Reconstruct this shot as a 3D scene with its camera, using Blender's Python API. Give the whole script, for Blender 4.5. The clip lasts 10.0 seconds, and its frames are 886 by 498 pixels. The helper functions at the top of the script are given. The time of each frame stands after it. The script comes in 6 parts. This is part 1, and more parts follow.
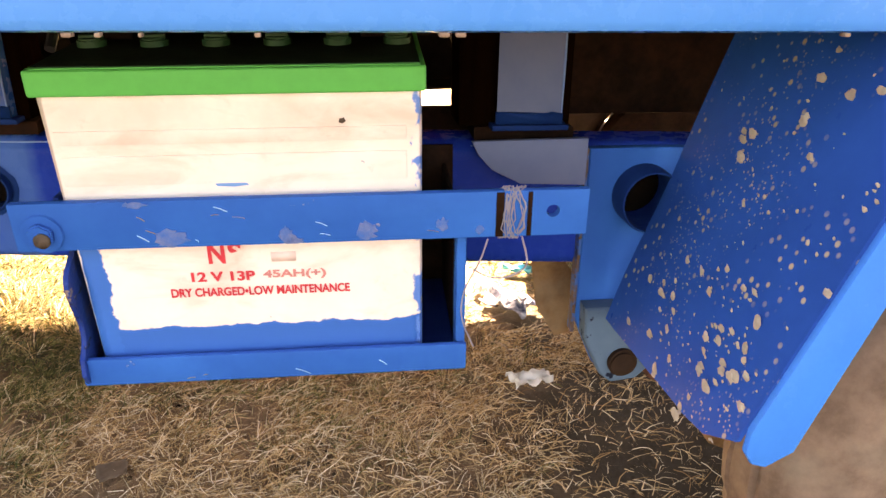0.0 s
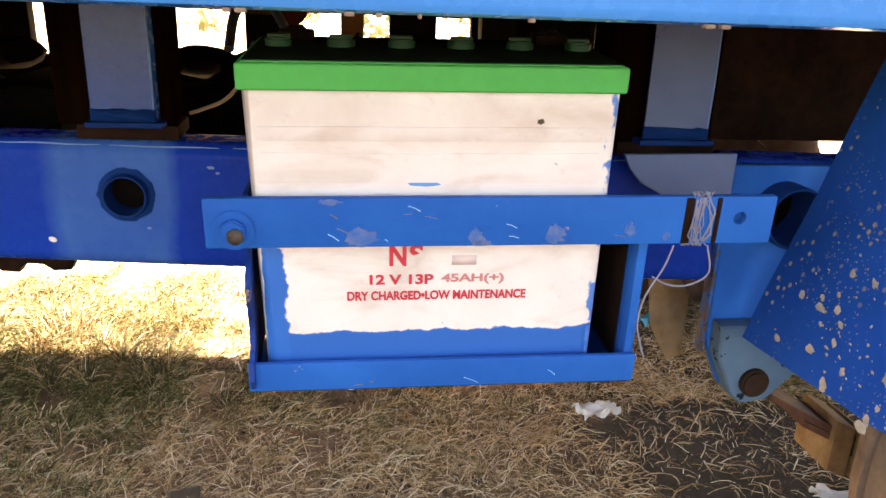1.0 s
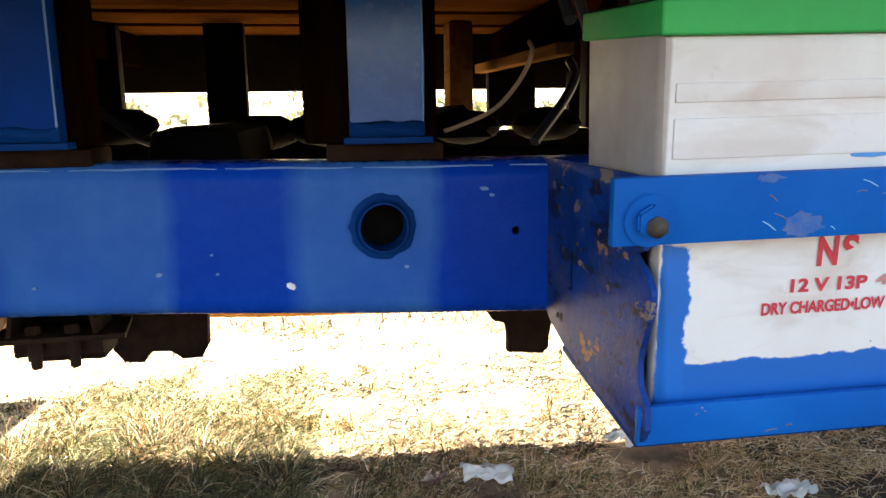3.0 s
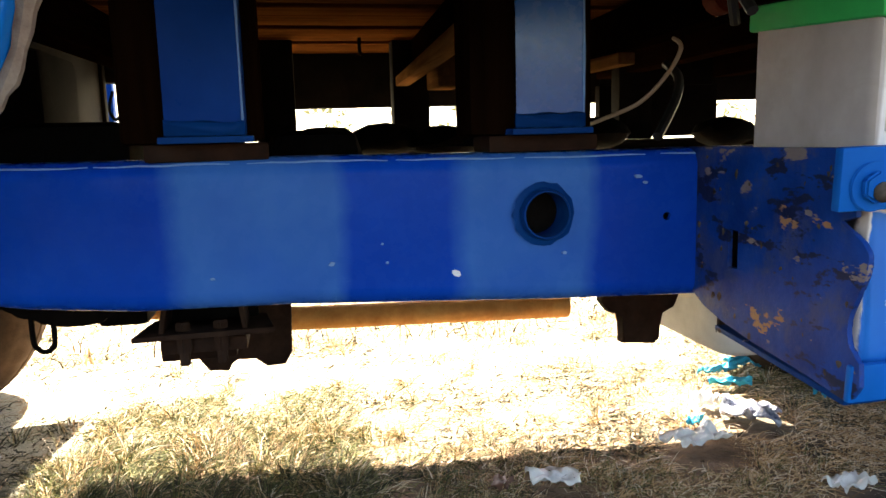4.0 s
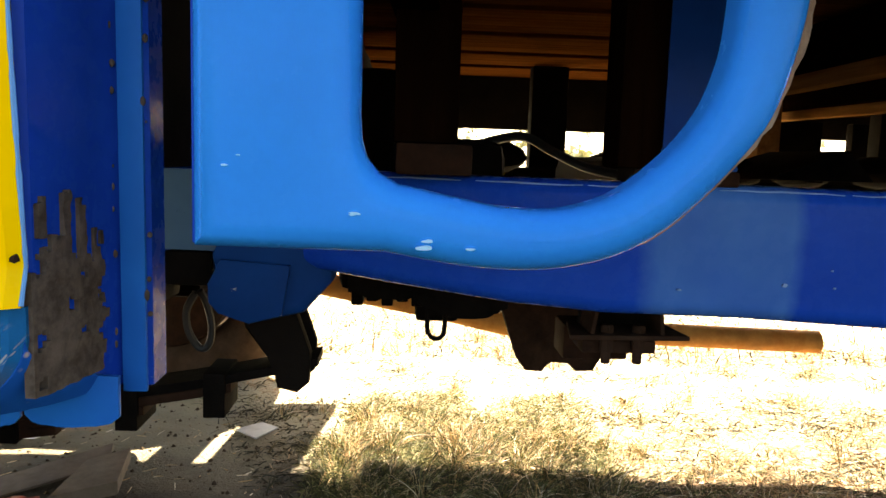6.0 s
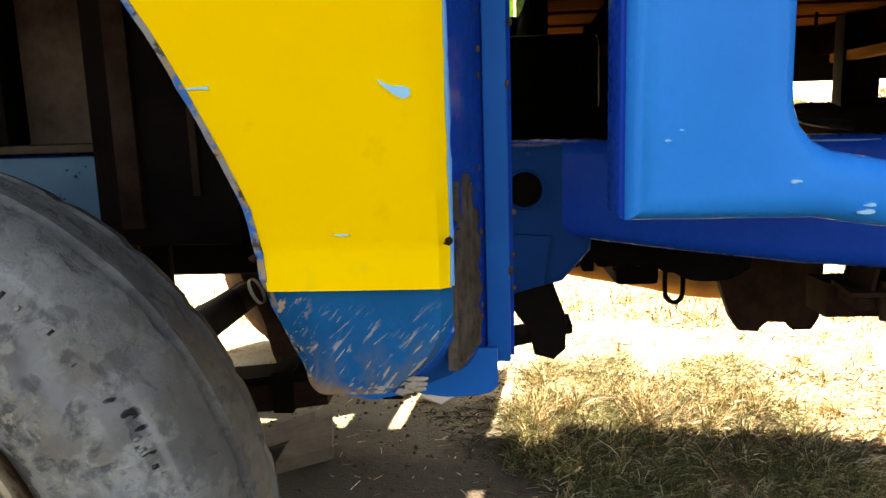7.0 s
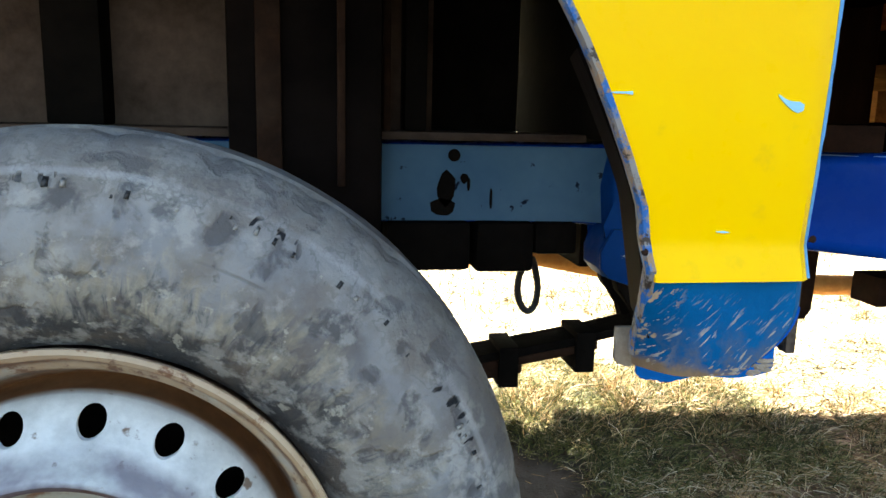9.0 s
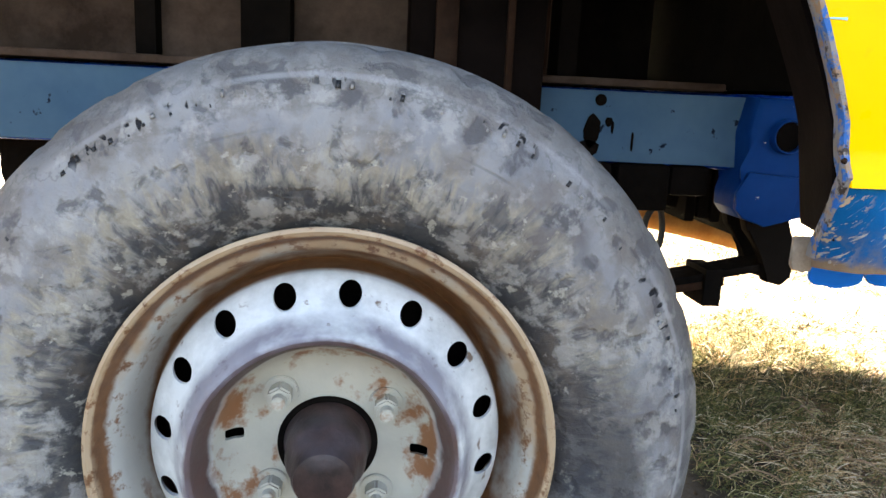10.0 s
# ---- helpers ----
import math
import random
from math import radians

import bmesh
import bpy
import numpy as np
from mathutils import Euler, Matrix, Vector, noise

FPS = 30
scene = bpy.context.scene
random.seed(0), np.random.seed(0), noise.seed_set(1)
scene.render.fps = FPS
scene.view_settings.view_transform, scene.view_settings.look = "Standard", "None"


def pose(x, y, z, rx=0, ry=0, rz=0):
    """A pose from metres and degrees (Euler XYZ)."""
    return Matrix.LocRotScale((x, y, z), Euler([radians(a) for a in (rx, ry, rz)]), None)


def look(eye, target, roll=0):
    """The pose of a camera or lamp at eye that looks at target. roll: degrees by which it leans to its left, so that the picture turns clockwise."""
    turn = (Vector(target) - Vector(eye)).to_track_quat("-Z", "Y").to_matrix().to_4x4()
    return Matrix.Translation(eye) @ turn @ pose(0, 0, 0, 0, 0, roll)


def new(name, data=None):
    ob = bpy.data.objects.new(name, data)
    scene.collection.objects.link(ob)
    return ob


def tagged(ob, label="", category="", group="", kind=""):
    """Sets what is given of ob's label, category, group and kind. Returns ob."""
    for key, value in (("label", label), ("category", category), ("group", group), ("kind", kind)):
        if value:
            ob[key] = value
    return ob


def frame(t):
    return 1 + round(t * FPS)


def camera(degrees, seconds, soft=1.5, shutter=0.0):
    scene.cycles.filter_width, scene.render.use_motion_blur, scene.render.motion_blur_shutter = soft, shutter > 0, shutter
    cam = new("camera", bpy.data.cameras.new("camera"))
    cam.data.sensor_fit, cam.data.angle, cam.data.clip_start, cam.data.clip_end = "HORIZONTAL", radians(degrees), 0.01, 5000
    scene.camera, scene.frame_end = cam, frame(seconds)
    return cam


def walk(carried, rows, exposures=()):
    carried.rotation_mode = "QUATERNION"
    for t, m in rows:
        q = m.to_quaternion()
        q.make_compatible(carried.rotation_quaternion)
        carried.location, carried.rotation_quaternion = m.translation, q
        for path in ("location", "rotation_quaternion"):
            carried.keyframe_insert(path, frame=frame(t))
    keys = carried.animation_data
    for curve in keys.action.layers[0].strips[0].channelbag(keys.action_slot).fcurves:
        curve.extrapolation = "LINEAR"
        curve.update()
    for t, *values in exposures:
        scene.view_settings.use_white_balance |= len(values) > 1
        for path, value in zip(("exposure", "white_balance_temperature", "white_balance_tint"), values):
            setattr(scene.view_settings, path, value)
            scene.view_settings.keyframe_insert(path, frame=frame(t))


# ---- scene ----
cam = camera(61.9, 10.0)
PATH = [
    (0, (0.0527, -0.1182, 0.8583), (0.2892, 1.7167, 0.0986), 0.82),
    (0.5, (-0.0549, -0.1190, 0.8449), (0.2003, 1.7287, 0.1230), 3.24),
    (1, (-0.1231, -0.0999, 0.8175), (0.1592, 1.7717, 0.1714), 2.24),
    (1.5, (-0.1875, -0.0286, 0.7833), (0.1528, 1.8561, 0.2068), 2.22),
    (2, (-0.2743, 0.0181, 0.7640), (0.0281, 1.9128, 0.1996), -1.23),
    (2.2, (-0.2911, 0.0281, 0.7647), (-0.0210, 1.9372, 0.2334), -1.61),
    (3.3, (-0.4756, 0.0747, 0.6678), (-0.1493, 2.0186, 0.3291), -0.70),
    (3.5, (-0.5201, 0.0781, 0.6585), (-0.1890, 2.0209, 0.3181), -1.62),
    (4, (-0.5955, 0.0661, 0.6693), (-0.1953, 2.0033, 0.3740), -1.56),
    (4.5, (-0.6945, 0.0465, 0.6775), (-0.3364, 2.0023, 0.4618), -0.21),
    (5, (-0.7632, 0.0363, 0.6800), (-0.4353, 1.9981, 0.4706), 0.90),
    (5.2, (-0.7923, 0.0293, 0.6828), (-0.4830, 1.9935, 0.4679), 0.66),
    (6.3, (-1.0160, 0.0074, 0.6759), (-0.9955, 1.9906, 0.4180), 1.56),
    (6.5, (-1.0560, -0.0019, 0.6825), (-1.0814, 1.9802, 0.4163), 0.52),
    (7, (-1.1626, 0.0032, 0.6837), (-1.2959, 1.9692, 0.3418), -1.80),
    (7.3, (-1.2030, 0.0420, 0.6740), (-1.4430, 2.0050, 0.3740), -1.50),
    (7.5, (-1.2197, 0.0555, 0.6819), (-1.5704, 1.9851, 0.2899), -1.34),
    (7.8, (-1.2390, 0.0840, 0.6940), (-1.5060, 2.0400, 0.3720), 3.00),
    (8, (-1.2640, 0.0800, 0.7240), (-1.5370, 2.0270, 0.3660), 1.40),
    (8.5, (-1.4221, 0.0548, 0.7102), (-1.3166, 2.0138, 0.3215), -0.02),
    (9, (-1.5478, -0.0158, 0.6915), (-1.2402, 1.9275, 0.3322), 1.36),
    (9.5, (-1.6435, -0.0608, 0.6582), (-1.4048, 1.8785, 0.2316), 2.71),
    (10, (-1.7149, -0.1025, 0.6366), (-1.5092, 1.8432, 0.2221), 2.83),
]
LEVEL = pose(0, 0, 0, 0, 0, 0)
walk(cam, [(t, LEVEL @ look(eye, target, roll)) for t, eye, target, roll in PATH], [(0.0, 4.34, 11800, 28), (1.0, 4.1, 9400, 22), (2.0, 3.8, 7800, 12), (3.3, 3.65, 7100, 10), (5.2, 3.5, 7000, 9), (6.5, 3.47, 8700, 9), (7.5, 3.45, 8200, 7), (8.0, 3.6, 7450, 5), (9.0, 3.8, 7050, 3), (10.0, 4.2, 7400, 12)])

# ---- world and sun ----
SUN_EL, SUN_AZ = 50.0, 7.0
world = bpy.data.worlds.new("world")
scene.world = world
world.use_nodes = True
wt = world.node_tree
sky = wt.nodes.new("ShaderNodeTexSky")
sky.sky_type = "NISHITA"
sky.sun_disc = False
sky.sun_elevation = radians(SUN_EL)
sky.sun_rotation = radians(SUN_AZ)
sky.dust_density = 2.0
wt.links.new(sky.outputs[0], wt.nodes["Background"].inputs[0])
wt.nodes["Background"].inputs[1].default_value = 0.06
sun = new("sun", bpy.data.lights.new("sun", "SUN"))
sun.data.energy = 5.0
sun.data.angle = radians(0.5)
sun.data.color = (1.0, 0.95, 0.86)
sun_from = Vector((math.sin(radians(SUN_AZ)) * math.cos(radians(SUN_EL)), math.cos(radians(SUN_AZ)) * math.cos(radians(SUN_EL)), math.sin(radians(SUN_EL))))
sun.matrix_world = look(sun_from * 30, (0, 0, 0))


# ---- materials ----
class Mat:
    """A node material with a principled shader and a few short helpers."""

    def __init__(self, name, rough=0.5, metal=0.0):
        self.mat = bpy.data.materials.new(name)
        self.mat.use_nodes = True
        self.t = self.mat.node_tree
        self.b = self.t.nodes["Principled BSDF"]
        self.b.inputs["Roughness"].default_value = rough
        self.b.inputs["Metallic"].default_value = metal
        tc = self.t.nodes.new("ShaderNodeTexCoord")
        self.pos = tc.outputs["Object"]

    def put(self, socket, value):
        if isinstance(value, (int, float)):
            socket.default_value = value
        elif isinstance(value, tuple):
            socket.default_value = (*value, 1.0) if len(value) == 3 else value
        else:
            self.t.links.new(value, socket)

    def scaled(self, s, rot=(0, 0, 0)):
        m = self.t.nodes.new("ShaderNodeMapping")
        m.vector_type = "TEXTURE"
        m.inputs["Scale"].default_value = [1 / a if a else 1e6 for a in s]
        m.inputs["Rotation"].default_value = [radians(a) for a in rot]
        self.t.links.new(self.pos, m.inputs["Vector"])
        return m.outputs[0]

    def noise(self, scale, detail=4.0, rough=0.6, vec=None, distort=0.0):
        n = self.t.nodes.new("ShaderNodeTexNoise")
        n.inputs["Scale"].default_value = scale
        n.inputs["Detail"].default_value = detail
        n.inputs["Roughness"].default_value = rough
        n.inputs["Distortion"].default_value = distort
        self.t.links.new(vec or self.pos, n.inputs["Vector"])
        return n.outputs["Fac"]

    def cells(self, scale, vec=None):
        n = self.t.nodes.new("ShaderNodeTexVoronoi")
        n.inputs["Scale"].default_value = scale
        self.t.links.new(vec or self.pos, n.inputs["Vector"])
        return n.outputs["Distance"], n.outputs["Color"]

    def ramp(self, fac, lo, hi, a=0.0, b=1.0):
        n = self.t.nodes.new("ShaderNodeMapRange")
        self.put(n.inputs[0], fac)
        n.inputs[1].default_value, n.inputs[2].default_value = lo, hi
        n.inputs[3].default_value, n.inputs[4].default_value = a, b
        return n.outputs[0]

    def math(self, op, a, b=0.0):
        n = self.t.nodes.new("ShaderNodeMath")
        n.operation = op
        self.put(n.inputs[0], a)
        self.put(n.inputs[1], b)
        return n.outputs[0]

    def axis(self, i):
        n = self.t.nodes.new("ShaderNodeSeparateXYZ")
        self.t.links.new(self.pos, n.inputs[0])
        return n.outputs[i]

    def mix(self, fac, a, b):
        n = self.t.nodes.new("ShaderNodeMix")
        n.data_type = "RGBA"
        self.put(n.inputs[0], fac)
        self.put(n.inputs[6], a)
        self.put(n.inputs[7], b)
        return n.outputs[2]

    def island(self):
        return self.t.nodes.new("ShaderNodeNewGeometry").outputs["Random Per Island"]

    def chance(self):
        return self.t.nodes.new("ShaderNodeObjectInfo").outputs["Random"]

    def colors(self, fac, stops):
        n = self.t.nodes.new("ShaderNodeValToRGB")
        while len(n.color_ramp.elements) < len(stops):
            n.color_ramp.elements.new(0.5)
        for e, (p, c) in zip(n.color_ramp.elements, stops):
            e.position, e.color = p, (*c, 1.0)
        self.t.links.new(fac, n.inputs[0])
        return n.outputs[0]

    def done(self, color, rough=None, bump=None, strength=0.3, depth=0.002, metal=None, coat=0.0):
        self.put(self.b.inputs["Base Color"], color)
        if rough is not None:
            self.put(self.b.inputs["Roughness"], rough)
        if metal is not None:
            self.put(self.b.inputs["Metallic"], metal)
        if bump is not None:
            n = self.t.nodes.new("ShaderNodeBump")
            n.inputs["Strength"].default_value = strength
            n.inputs["Distance"].default_value = depth
            self.t.links.new(bump, n.inputs["Height"])
            self.t.links.new(n.outputs[0], self.b.inputs["Normal"])
        self.b.inputs["Coat Weight"].default_value = coat
        return self.mat


def blue_paint(name, a, b, chips=0.70, dust=0.6, rough=0.32, splash=0.0, chip_col=(0.42, 0.38, 0.32), shine=0.05, lightened=()):
    m = Mat(name)
    col = m.mix(m.ramp(m.noise(5, 5), 0.35, 0.65), a, b)
    grain = m.noise(60, 4)
    dirt = m.ramp(m.noise(9, 6, 0.7), dust, dust + 0.25)
    col = m.mix(m.math("MULTIPLY", dirt, 0.16), col, (0.012, 0.06, 0.17))
    m.b.inputs["Specular IOR Level"].default_value = shine
    # pale bands from x0 to x1 paint reflections into the colour
    for x0, x1 in lightened:
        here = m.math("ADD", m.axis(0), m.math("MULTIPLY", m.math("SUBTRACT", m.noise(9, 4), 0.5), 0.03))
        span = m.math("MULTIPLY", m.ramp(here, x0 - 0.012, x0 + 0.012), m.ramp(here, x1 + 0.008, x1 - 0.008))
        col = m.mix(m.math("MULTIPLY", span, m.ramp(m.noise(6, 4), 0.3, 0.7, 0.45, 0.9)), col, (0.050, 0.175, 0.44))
    chip = m.ramp(m.noise(38, 5, 0.62), chips, chips + 0.03)
    col = m.mix(chip, col, chip_col)
    if splash:
        far, tint = m.cells(190)
        n2 = m.ramp(m.noise(7, 3), 0.50, 0.66)
        spot = m.math("MULTIPLY", m.ramp(far, 0.20, 0.26, 0.8, 0.0), n2)
        far2, tint2 = m.cells(80)
        spot2 = m.math("MULTIPLY", m.ramp(far2, 0.16, 0.26, 1.0, 0.0), m.ramp(m.noise(11, 2), 0.5, 0.6))
        col = m.mix(m.math("MAXIMUM", spot, spot2), col, (0.40, 0.34, 0.25))
    r = m.math("ADD", m.ramp(grain, 0.3, 0.7, rough - 0.08, rough + 0.1), m.math("MULTIPLY", chip, 0.4))
    h = m.math("ADD", m.math("MULTIPLY", m.noise(14, 3), 0.6), m.math("MULTIPLY", grain, 0.2))
    return m.done(col, r, h, 0.25, 0.003)


def rusty(name, a, b, scale=22, rough=0.85, dust=(0.3, 0.26, 0.2), shine=0.3):
    m = Mat(name)
    col = m.mix(m.ramp(m.noise(scale, 6, 0.7), 0.35, 0.68), a, b)
    col = m.mix(m.math("MULTIPLY", m.ramp(m.noise(scale * 0.4, 4), 0.5, 0.75), 0.5), col, dust)
    m.b.inputs["Specular IOR Level"].default_value = shine
    return m.done(col, rough, m.noise(scale * 5, 4), 0.4, 0.002)


def wood(name, a, b, along="x"):
    m = Mat(name)
    v = m.scaled({"x": (3, 60, 60), "y": (60, 3, 60), "z": (60, 60, 3)}[along])
    n = m.noise(1.0, 6, 0.65, v, 0.4)
    col = m.mix(m.ramp(n, 0.3, 0.7), a, b)
    col = m.mix(m.math("MULTIPLY", m.chance(), 0.45), col, tuple(c * 0.4 for c in a))
    col = m.mix(m.math("MULTIPLY", m.ramp(m.noise(8, 4), 0.5, 0.8), 0.6), col, tuple(c * 0.3 for c in a))
    m.b.inputs["Specular IOR Level"].default_value = 0.0
    return m.done(col, 0.85, n, 0.5, 0.003)


# two bands of reflected sheen are painted across this rail colour
MB = blue_paint("deep_blue_paint", (0.0003, 0.036, 0.31), (0.0004, 0.052, 0.39), 0.745, 0.62, 0.26, shine=0.05, lightened=((-0.70, -0.55), (-0.436, -0.306)))
MB_WORN = blue_paint("worn_blue_paint", (0.0008, 0.095, 0.38), (0.0012, 0.135, 0.48), 0.70, 0.55, 0.38, chip_col=(0.30, 0.27, 0.27))
MB_LIGHT = blue_paint("bright_blue_paint", (0.0004, 0.190, 0.63), (0.0006, 0.225, 0.71), 0.76, 0.66, 0.20, chip_col=(0.5, 0.6, 0.75), shine=0.07)
# paler copy of the bright blue: the sky's sheen is in the colour
MB_SKIRT = blue_paint("weathered_bright_blue", (0.012, 0.25, 0.72), (0.04, 0.30, 0.78), 0.74, 0.6, 0.25, chip_col=(0.5, 0.5, 0.5), shine=0.3)
MB_MUD = blue_paint("mud_spattered_blue_paint", (0.0004, 0.066, 0.30), (0.0005, 0.090, 0.40), 0.73, 0.6, 0.35, splash=1.0)
# darker copy of the blue paint: shade is put into its colour
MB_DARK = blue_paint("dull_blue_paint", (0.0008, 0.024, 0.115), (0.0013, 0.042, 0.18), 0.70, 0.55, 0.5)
MB_NAVY = blue_paint("navy_blue_paint", (0.0005, 0.024, 0.15), (0.001, 0.040, 0.22), 0.72, 0.6, 0.35)
# blue greyed half-way, so part of the sky sheen sits in the base
MB_GREY = blue_paint("pale_grey_blue_paint", (0.010, 0.078, 0.28), (0.028, 0.112, 0.34), 0.68, 0.5, 0.25, chip_col=(0.02, 0.05, 0.22), shine=0.5)
MB_CHALKY = blue_paint("chalky_grey_paint", (0.11, 0.155, 0.26), (0.17, 0.21, 0.31), 0.68, 0.5, 0.35, chip_col=(0.02, 0.05, 0.22))
MB_FACED = blue_paint("faded_blue_paint", (0.045, 0.10, 0.16), (0.08, 0.145, 0.21), 0.64, 0.5, 0.5, chip_col=(0.01, 0.015, 0.03))


def make_mottled():
    """Thick blue paint over scale and mud: dark scabs, mauve dust, bare tan and orange patches."""
    m = Mat("mottled_blue_paint")
    col = m.mix(m.ramp(m.noise(14, 5), 0.35, 0.65), (0.0007, 0.024, 0.15), (0.0010, 0.048, 0.26))
    col = m.mix(m.math("MULTIPLY", m.ramp(m.noise(22, 6, 0.7), 0.50, 0.62), 0.75), col, (0.045, 0.058, 0.135))
    wide = m.scaled((1, 0.42, 1))
    col = m.mix(m.ramp(m.noise(46, 5, 0.6, wide), 0.58, 0.61), col, (0.010, 0.014, 0.045))
    col = m.mix(m.ramp(m.noise(50, 5, 0.62, wide), 0.625, 0.65), col, (0.22, 0.165, 0.14))
    col = m.mix(m.ramp(m.noise(38, 5, 0.62, m.scaled((1, 0.45, 1), (0, 0, 0))), 0.665, 0.685), col, (0.34, 0.17, 0.07))
    h = m.math("ADD", m.noise(26, 5, 0.6, wide), m.math("MULTIPLY", m.noise(90, 4), 0.3))
    m.b.inputs["Specular IOR Level"].default_value = 0.2
    return m.done(col, 0.5, h, 0.5, 0.005)


MB_MOTTLED = make_mottled()


def make_streaks():
    """Blue paint below the yellow, with slanting mud streaks and a muddy lower rim."""
    m = Mat("mud_streaked_blue_paint")
    col = m.mix(m.ramp(m.noise(12, 4), 0.3, 0.7), (0.0002, 0.062, 0.175), (0.0004, 0.098, 0.255))
    m.b.inputs["Specular IOR Level"].default_value = 0.03
    for turnby, size, lo in ((38, (330, 60, 40), 0.60), (48, (210, 60, 26), 0.615)):
        s = m.ramp(m.noise(1.0, 3, 0.55, m.scaled(size, (0, turnby, 0))), lo, lo + 0.03)
        s = m.math("MULTIPLY", s, m.ramp(m.noise(34, 3), 0.36, 0.52))
        s = m.math("MULTIPLY", s, m.ramp(m.axis(2), 0.566, 0.535))
        col = m.mix(s, col, (0.34, 0.31, 0.27))
    dab = m.math("MULTIPLY", m.ramp(m.noise(1.0, 4, 0.6, m.scaled((120, 60, 60), (0, 42, 0))), 0.56, 0.59), m.ramp(m.axis(0), -1.284, -1.300))
    col = m.mix(dab, col, (0.36, 0.27, 0.18))
    dusty = m.math("MULTIPLY", m.ramp(m.noise(45, 6, 0.7), 0.42, 0.62), m.ramp(m.axis(2), 0.545, 0.512))
    col = m.mix(m.math("MULTIPLY", dusty, 0.55), col, (0.13, 0.105, 0.085))
    low = m.math("ADD", m.axis(2), m.math("MULTIPLY", m.noise(40, 4), 0.022))
    lip = m.ramp(low, 0.517, 0.511)
    col = m.mix(lip, col, m.mix(m.noise(60, 5), (0.28, 0.18, 0.105), (0.11, 0.068, 0.042)))
    return m.done(col, 0.45, m.noise(60, 4), 0.4, 0.003)


def make_lip(name="scraped_blue_edge", bare_metal=(0.22, 0.20, 0.19), mud=(0.27, 0.17, 0.10)):
    """Scraped edge: blue paint, bare grey metal, tan mud and rust in small patches."""
    m = Mat(name)
    col = m.mix(m.ramp(m.noise(50, 5, 0.65), 0.45, 0.52), (0.002, 0.10, 0.34), bare_metal)
    col = m.mix(m.ramp(m.noise(75, 5, 0.7), 0.54, 0.58), col, mud)
    col = m.mix(m.ramp(m.noise(64, 5, 0.7), 0.57, 0.61), col, (0.03, 0.018, 0.012))
    return m.done(col, 0.6, m.noise(110, 4), 0.6, 0.002)


M_LIP = make_lip()
M_FLAKY = make_lip("flaking_rusty_edge", (0.085, 0.07, 0.085), (0.11, 0.062, 0.04))
MB_STREAK = make_streaks()


def make_yellow():
    m = Mat("yellow_paint")
    col = m.mix(m.ramp(m.noise(6, 4), 0.3, 0.7), (0.95, 0.525, 0.0015), (0.96, 0.585, 0.002))
    col = m.mix(m.math("MULTIPLY", m.ramp(m.noise(18, 5, 0.7), 0.62, 0.8), 0.35), col, (0.55, 0.36, 0.03))
    chip = m.ramp(m.noise(30, 4, 0.5), 0.745, 0.755)
    col = m.mix(chip, col, (0.75, 0.8, 0.85))
    m.b.inputs["Specular IOR Level"].default_value = 0.08
    return m.done(col, m.ramp(m.noise(50, 3), 0.3, 0.7, 0.25, 0.4), m.noise(9, 3), 0.2, 0.004)


M_YELLOW = make_yellow()


def make_chip(name, c):
    m = Mat(name)
    return m.done(m.mix(m.noise(90, 4), c, tuple(x * 0.75 for x in c)), 0.6)


# pale blue of the rail's chips and of its painted highlight
M_PALELINE = make_chip("rubbed_pale_blue_paint", (0.16, 0.30, 0.55))
M_EDGEBLUE = make_chip("pale_blue_edge_paint", (0.10, 0.34, 0.70))
M_CHIP = make_chip("pale_blue_undercoat", (0.30, 0.62, 0.85))
M_RUST = rusty("dark_rust", (0.010, 0.0045, 0.0025), (0.030, 0.012, 0.006), dust=(0.04, 0.025, 0.016), shine=0.1)
M_SCUFF = rusty("dusty_scuffed_primer", (0.006, 0.115, 0.40), (0.12, 0.175, 0.35), 80, 0.8, (0.20, 0.20, 0.25))
M_RUST_PALE = rusty("pale_rust_edge", (0.16, 0.10, 0.07), (0.32, 0.22, 0.15), 60)
# blacker than real metal: the shade under the truck is in the colour
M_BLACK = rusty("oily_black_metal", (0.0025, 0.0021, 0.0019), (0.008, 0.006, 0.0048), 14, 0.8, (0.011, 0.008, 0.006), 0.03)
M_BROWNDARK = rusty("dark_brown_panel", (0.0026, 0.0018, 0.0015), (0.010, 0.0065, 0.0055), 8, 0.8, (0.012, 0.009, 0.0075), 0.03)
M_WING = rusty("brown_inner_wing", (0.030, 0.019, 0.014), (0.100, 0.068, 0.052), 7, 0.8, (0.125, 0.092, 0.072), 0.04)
M_PIPE = rusty("orange_rusted_pipe", (0.40, 0.145, 0.028), (0.60, 0.28, 0.075), 15, 0.75, (0.10, 0.045, 0.02))
M_REDRUST = rusty("red_brown_rust", (0.055, 0.020, 0.012), (0.13, 0.052, 0.03), 30, 0.8, (0.16, 0.09, 0.06))
M_FLAP = rusty("tan_rusted_sheet", (0.17, 0.085, 0.035), (0.32, 0.19, 0.09), 25, 0.8)
M_BROWN = rusty("brown_rusted_steel", (0.012, 0.0055, 0.0032), (0.034, 0.016, 0.009), 25, dust=(0.05, 0.032, 0.022), shine=0.1)
M_PLANK = wood("weathered_plank", (0.034, 0.010, 0.0022), (0.090, 0.031, 0.008), "x")
# near-black joist wood: the shade under the bed is in the colour
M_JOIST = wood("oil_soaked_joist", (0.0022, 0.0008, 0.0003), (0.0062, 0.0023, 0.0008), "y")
# lit wood tone for cleats and battens, held in the colour
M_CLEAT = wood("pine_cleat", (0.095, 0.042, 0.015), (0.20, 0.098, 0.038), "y")
